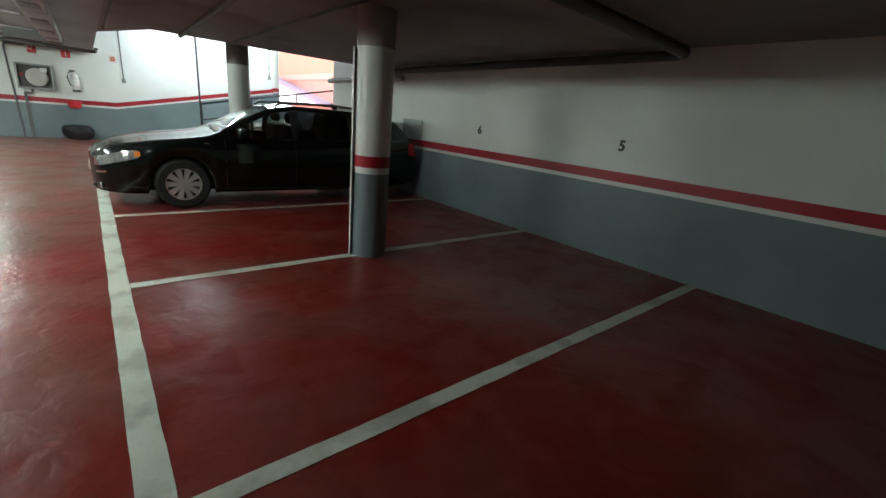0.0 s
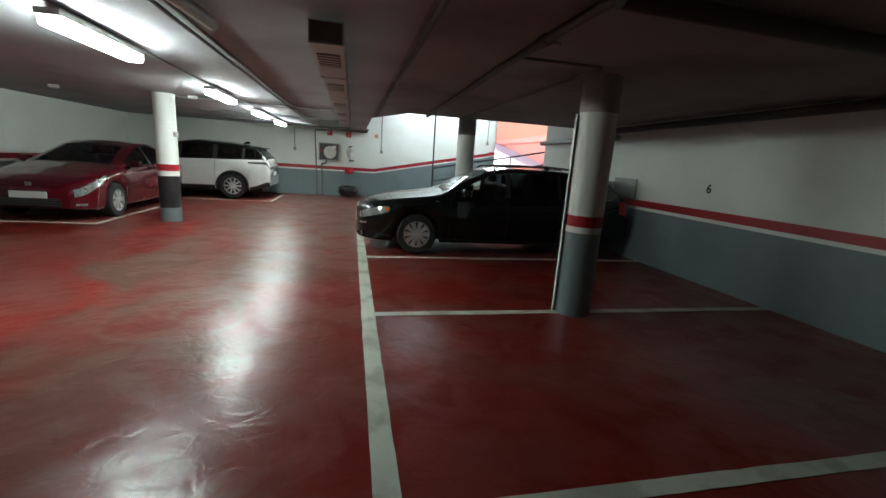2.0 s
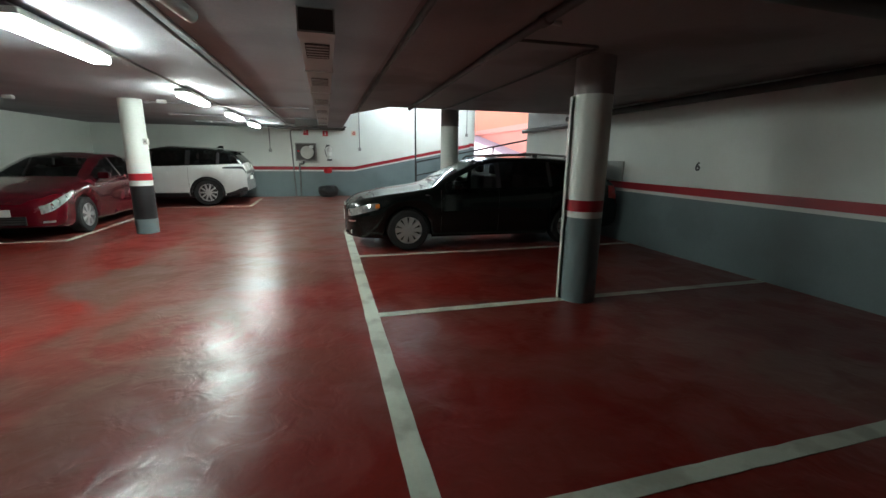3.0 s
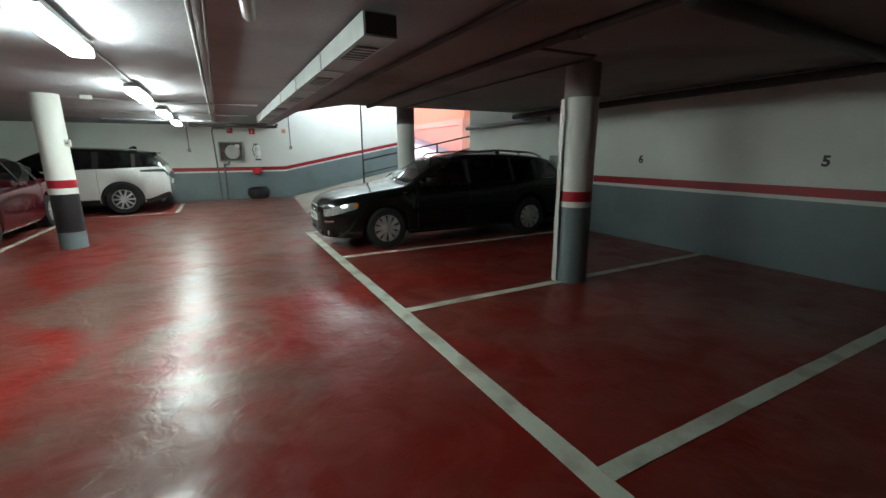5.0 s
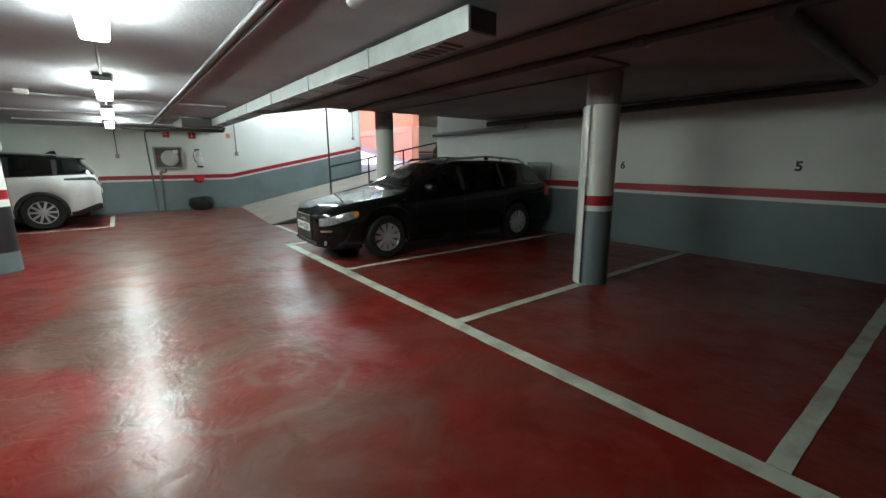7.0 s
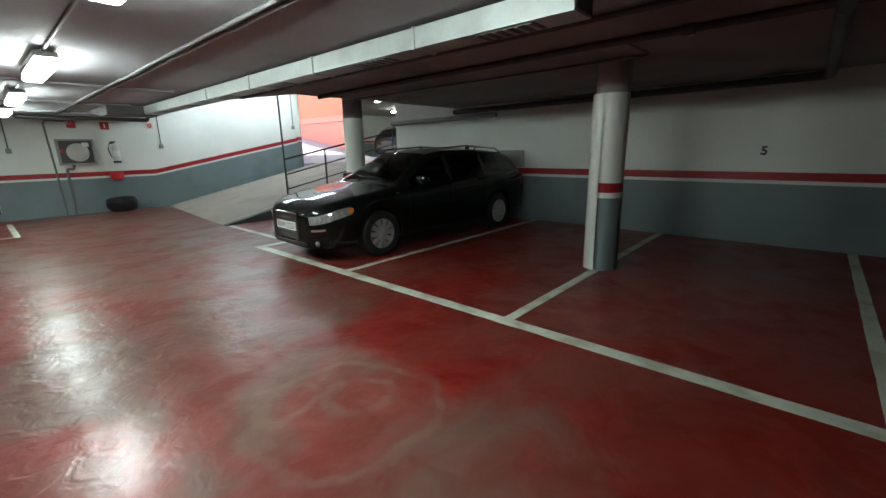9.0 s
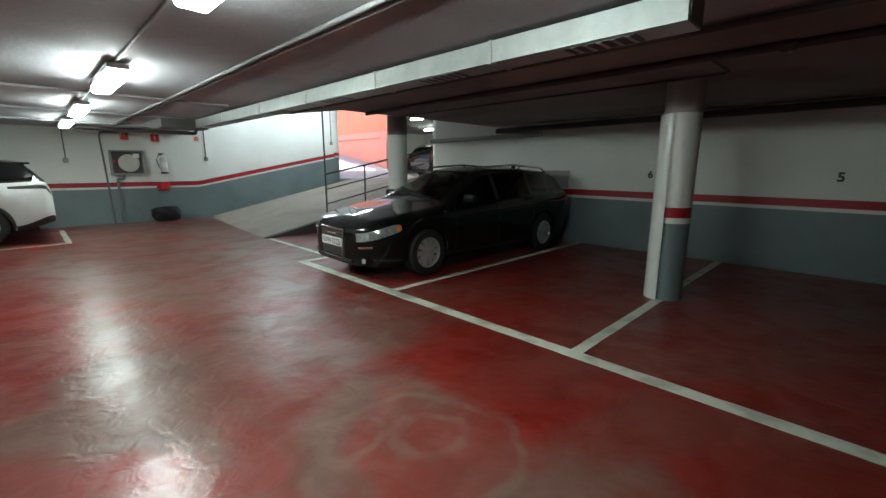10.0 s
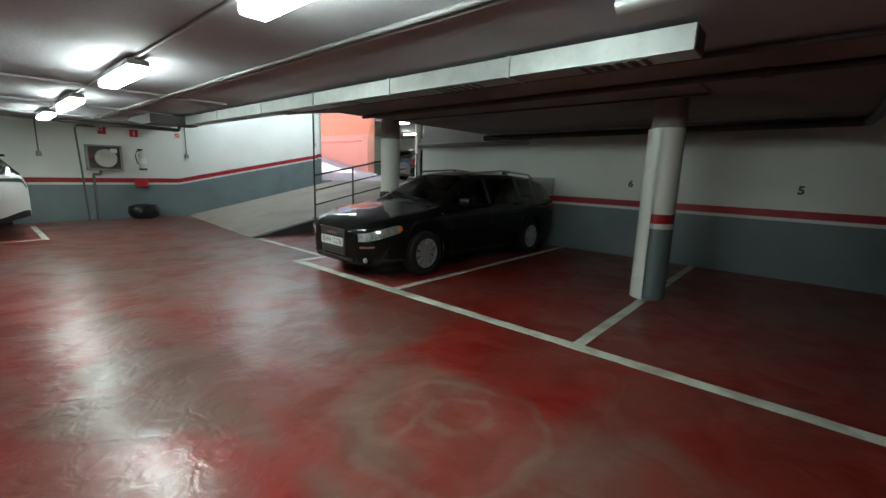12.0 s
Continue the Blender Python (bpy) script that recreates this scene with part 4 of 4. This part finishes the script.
def railing():
    r = thing("railing", "dark steel tube railing along the ramp edge", "railing")
    y = 10.70
    xs = (1.92, 2.95, 4.0, 5.1)
    for x in xs:
        p = part("post", tube([(x, y, ramp_z(x) + 0.0), (x, y, ramp_z(x) + 0.98)], 0.02, 10), M_RAIL, r, "", True)
        part("foot_plate", box(x - 0.05, x + 0.05, y - 0.045, y + 0.045, ramp_z(x) + 0.03, ramp_z(x) + 0.045), M_RAIL, p)
    for h, t in ((0.98, 0.02), (0.65, 0.014), (0.33, 0.014)):
        part("rail", tube([(xs[0], y, ramp_z(xs[0]) + h), (xs[-1], y, ramp_z(xs[-1]) + h)], t, 10), M_RAIL, r, "", True)


railing()
pole = thing("pole", "thin dark steel pole rising from the railing to the ceiling", "pole")
part("shaft", tube([(1.90, 10.665, 0.0), (1.90, 10.665, WALL_TOP)], 0.018, 10), M_RAIL, pole, "", True)
part("socket", lathe([(0.0, 0.0), (0.035, 0.0), (0.035, 0.05), (0.018, 0.06)], 16, 'Z', (1.90, 10.665, 0.0)), M_RAIL, pole, "", True)

FW = BY - 0.006


# ---- fire-fighting things on the back wall ----
def hose_cabinet():
    c = thing("hose_cabinet", "grey steel fire hose cabinet on white wall", "fire hose")
    x0, x1, z0, z1, d = -1.25, -0.56, 1.20, 1.80, 0.16
    bm = box(x0, x1, FW - 0.02, FW, z0, z1)
    part("back_plate", bm, M_CABDARK, c, "dim cabinet inside")
    for a in ((x0, x1, z0, z0 + 0.02), (x0, x1, z1 - 0.02, z1), (x0, x0 + 0.02, z0, z1), (x1 - 0.02, x1, z0, z1)):
        part("side", box(a[0], a[1], FW - d, FW - 0.02, a[2], a[3]), M_CABINET, c)
    for a in ((x0, x1, z0, z0 + 0.04), (x0, x1, z1 - 0.04, z1), (x0, x0 + 0.04, z0 + 0.04, z1 - 0.04), (x1 - 0.04, x1, z0 + 0.04, z1 - 0.04)):
        part("frame", box(a[0], a[1], FW - d - 0.012, FW - d, a[2], a[3], 0.003), M_CABINET, c, "pale steel door frame")
    reel = part("hose_reel", lathe([(0.0, -0.12), (0.20, -0.12), (0.215, -0.11), (0.215, -0.05), (0.20, -0.04), (0.0, -0.04)], 36, 'Y', (-0.87, FW, 1.49)), M_HOSE, c, "pale coiled hose on a reel", True)
    for r in (0.07, 0.11, 0.15, 0.19):
        part("hose_coil", lathe([(r + 0.016 * math.cos(a), -0.122 + 0.012 * math.sin(a)) for a in [k * math.pi / 3 for k in range(6)]], 32, 'Y', (-0.87, FW, 1.49), closed=True), M_HOSE, reel, "", True)
    part("label_card", box(-0.79, -0.66, FW - d - 0.016, FW - d - 0.013, 1.62, 1.72), M_SIGNWHITE, c, "white instruction card")
    part("valve", lathe([(0.0, -0.13), (0.035, -0.13), (0.035, -0.03), (0.0, -0.03)], 16, 'Y', (-1.15, FW, 1.53)), M_SIGNRED, c, "small red valve", True)
    v = part("supply_pipe", tube(bend((-1.0, FW - 0.06, 1.20), (-1.0, FW - 0.06, 1.10), (-1.12, FW - 0.06, 1.10), 0.05) + bend((-1.12, FW - 0.06, 1.10), (-1.14, FW - 0.06, 1.10), (-1.14, FW - 0.06, 0.0), 0.01)[1:], 0.028, 10), M_CONDUIT, c, "grey supply pipe", True)
    return c


hose_cabinet()


def extinguisher():
    c = thing("fire_extinguisher", "pale fire extinguisher with black hose hanging on wall", "extinguisher")
    x, y = -0.14, FW - 0.10
    part("cylinder", lathe([(0.0, 1.22), (0.07, 1.22), (0.08, 1.235), (0.08, 1.60), (0.07, 1.65), (0.03, 1.68), (0.025, 1.72), (0.0, 1.72)], 28, 'Z', (x, y, 0)), M_EXT, c, "pale painted cylinder", True)
    part("base_ring", lathe([(0.081, 1.22), (0.084, 1.22), (0.084, 1.27), (0.081, 1.27)], 28, 'Z', (x, y, 0), closed=True), M_BLACKPL, c, "black base ring", True)
    part("label_band", lathe([(0.0805, 1.38), (0.0825, 1.38), (0.0825, 1.52), (0.0805, 1.52)], 28, 'Z', (x, y, 0), closed=True), M_SIGNWHITE, c, "white printed label", True)
    part("lever", box(x - 0.10, x + 0.03, y - 0.012, y + 0.012, 1.715, 1.75, 0.005), M_BLACKPL, c, "black lever")
    part("hose", tube([(x - 0.03, y - 0.02, 1.71), (x - 0.11, y - 0.03, 1.69), (x - 0.15, y - 0.03, 1.58), (x - 0.13, y - 0.03, 1.45), (x - 0.10, y - 0.03, 1.36)], 0.012, 8), M_BLACKPL, c, "black hose", True)
    part("bracket", box(x - 0.03, x + 0.03, y + 0.06, FW, 1.55, 1.60), M_GALVD, c)


extinguisher()


def sign(x0, x1, z0, z1, label, kind):
    s = thing("sign", label, "sign", "wall signs")
    face = M_SIGNRED if kind != "white" else M_CREAM
    mark = M_SIGNWHITE if kind != "white" else M_SIGNRED
    part("panel", box(x0, x1, FW - 0.006, FW, z0, z1, 0.001), face, s)
    w, h, cx = x1 - x0, z1 - z0, (x0 + x1) / 2
    if kind == "bar":
        part("mark", box(cx - 0.014, cx + 0.014, FW - 0.009, FW - 0.007, z0 + 0.04, z1 - 0.05), mark, s, "white extinguisher mark")
        part("mark", box(cx - 0.03, cx + 0.01, FW - 0.009, FW - 0.007, z1 - 0.05, z1 - 0.038), mark, s)
    elif kind == "hose":
        part("mark", box(x0 + 0.01, cx + 0.01, FW - 0.009, FW - 0.007, z0 + h * 0.5, z1 - 0.01), mark, s, "white field of the sign")
        part("mark", lathe([(0.0, -0.012), (0.03, -0.012), (0.03, -0.01), (0.0, -0.01)], 20, 'Y', (cx - 0.03, FW, z0 + h * 0.72)), M_SIGNRED, s)
    else:
        part("mark", lathe([(0.022, -0.009), (0.05, -0.009), (0.05, -0.007), (0.022, -0.007)], 28, 'Y', (cx, FW, (z0 + z1) / 2), closed=True), mark, s, "red ring mark")
    return s


sign(-0.34, -0.16, 2.04, 2.22, "red fire extinguisher sign on the wall", "bar")
sign(-0.97, -0.80, 2.06, 2.23, "red and white fire hose sign", "hose")
sign(0.63, 0.79, 2.07, 2.24, "white sign with a red ring", "white")


def box_on_conduit(x, z, top, label):
    j = thing("junction_box", label, "junction box", "conduit drops")
    part("casing", box(x - 0.045, x + 0.045, FW - 0.05, FW, z - 0.05, z + 0.05, 0.006), M_CONDUIT, j)
    part("cover", box(x - 0.035, x + 0.035, FW - 0.056, FW - 0.05, z - 0.04, z + 0.04, 0.002), M_GPIPE, j)
    part("conduit", tube([(x, FW - 0.02, z + 0.05), (x, FW - 0.02, top)], 0.013, 8), M_CONDUIT, j, "", True)


box_on_conduit(0.90, 1.62, WALL_TOP, "grey switch box with conduit on the white wall")
box_on_conduit(-2.04, 1.54, CZ, "grey switch box with conduit on the back wall")
box_on_conduit(4.85, 2.20, WALL_TOP, "grey switch box by the end of the wall")
pipe("wall_conduit", bend((-1.0, FW - 0.03, 2.22), (-1.38, FW - 0.03, 2.22), (-1.30, FW - 0.03, 0.0), 0.1), 0.02, M_CONDUIT, "grey conduit bending down the wall to the floor")


def lantern(x, y, z, label):
    s = thing("emergency_light", label, "emergency light", "small ceiling fittings")
    part("casing", box(x - 0.07, x + 0.07, y - 0.04, y + 0.04, z - 0.025, CZ, 0.01), M_SIGNWHITE, s)
    part("lens", box(x - 0.055, x + 0.055, y - 0.03, y + 0.03, z - 0.04, z - 0.024, 0.01), M_HOUSING, s)


lantern(-5.17, 8.89, CZ - 0.03, "small white ceiling fitting over the red car")
lantern(-2.92, 8.64, CZ - 0.03, "small white emergency light under the ceiling")
sw = thing("switch", "small white switch box on the round column", "switch")
part("casing", box(-3.27, -3.20, 8.60, 8.68, 1.54, 1.64, 0.006), M_SIGNWHITE, sw)
part("button", box(-3.255, -3.215, 8.592, 8.60, 1.57, 1.61, 0.003), M_HOUSING, sw)

# red bucket-like bin on the band and black bag on the floor
rb = thing("wall_bin", "small round red bin fixed to the wall", "bin")
part("bowl", lathe([(0.0, 0.80), (0.10, 0.80), (0.135, 0.83), (0.145, 0.98), (0.138, 0.98), (0.125, 0.845), (0.0, 0.83)], 32, 'Z', (-0.22, FW - 0.15, 0)), M_SIGNRED, rb, "bright red plastic", True)
part("bracket", box(-0.28, -0.16, FW - 0.02, FW, 0.82, 0.95), M_GALVD, rb)


def bag():
    bm = bmesh.new()
    bmesh.ops.create_icosphere(bm, subdivisions=4, radius=1.0)
    for v in bm.verts:
        p = v.co.copy()
        k = 1 + 0.16 * noise.noise(p * 1.7) + 0.07 * noise.noise(p * 5.0)
        v.co = Vector((p.x * 0.34 * k, p.y * 0.17 * k, max(0.0, 0.20 + p.z * 0.25 * k)))
        if v.co.z > 0.36:
            v.co.z = 0.36 + (v.co.z - 0.36) * 0.35
    b = tagged(link_mesh("rubbish_bag", bm, M_BAG, None, "", True), "crumpled black plastic bag on the floor by the wall", "bag")
    b.location = (-0.22, FW - 0.24, 0.0)


bag()
pb = thing("wall_board", "grey board leaning on the wall behind car", "board")
part("panel", box(WX - 0.035, WX - 0.012, 6.32, 6.92, 1.03, 1.36, 0.004), M_GPIPE, pb)
part("batten", box(WX - 0.012, WX - 0.006, 6.38, 6.86, 1.08, 1.12), M_GPIPE, pb)
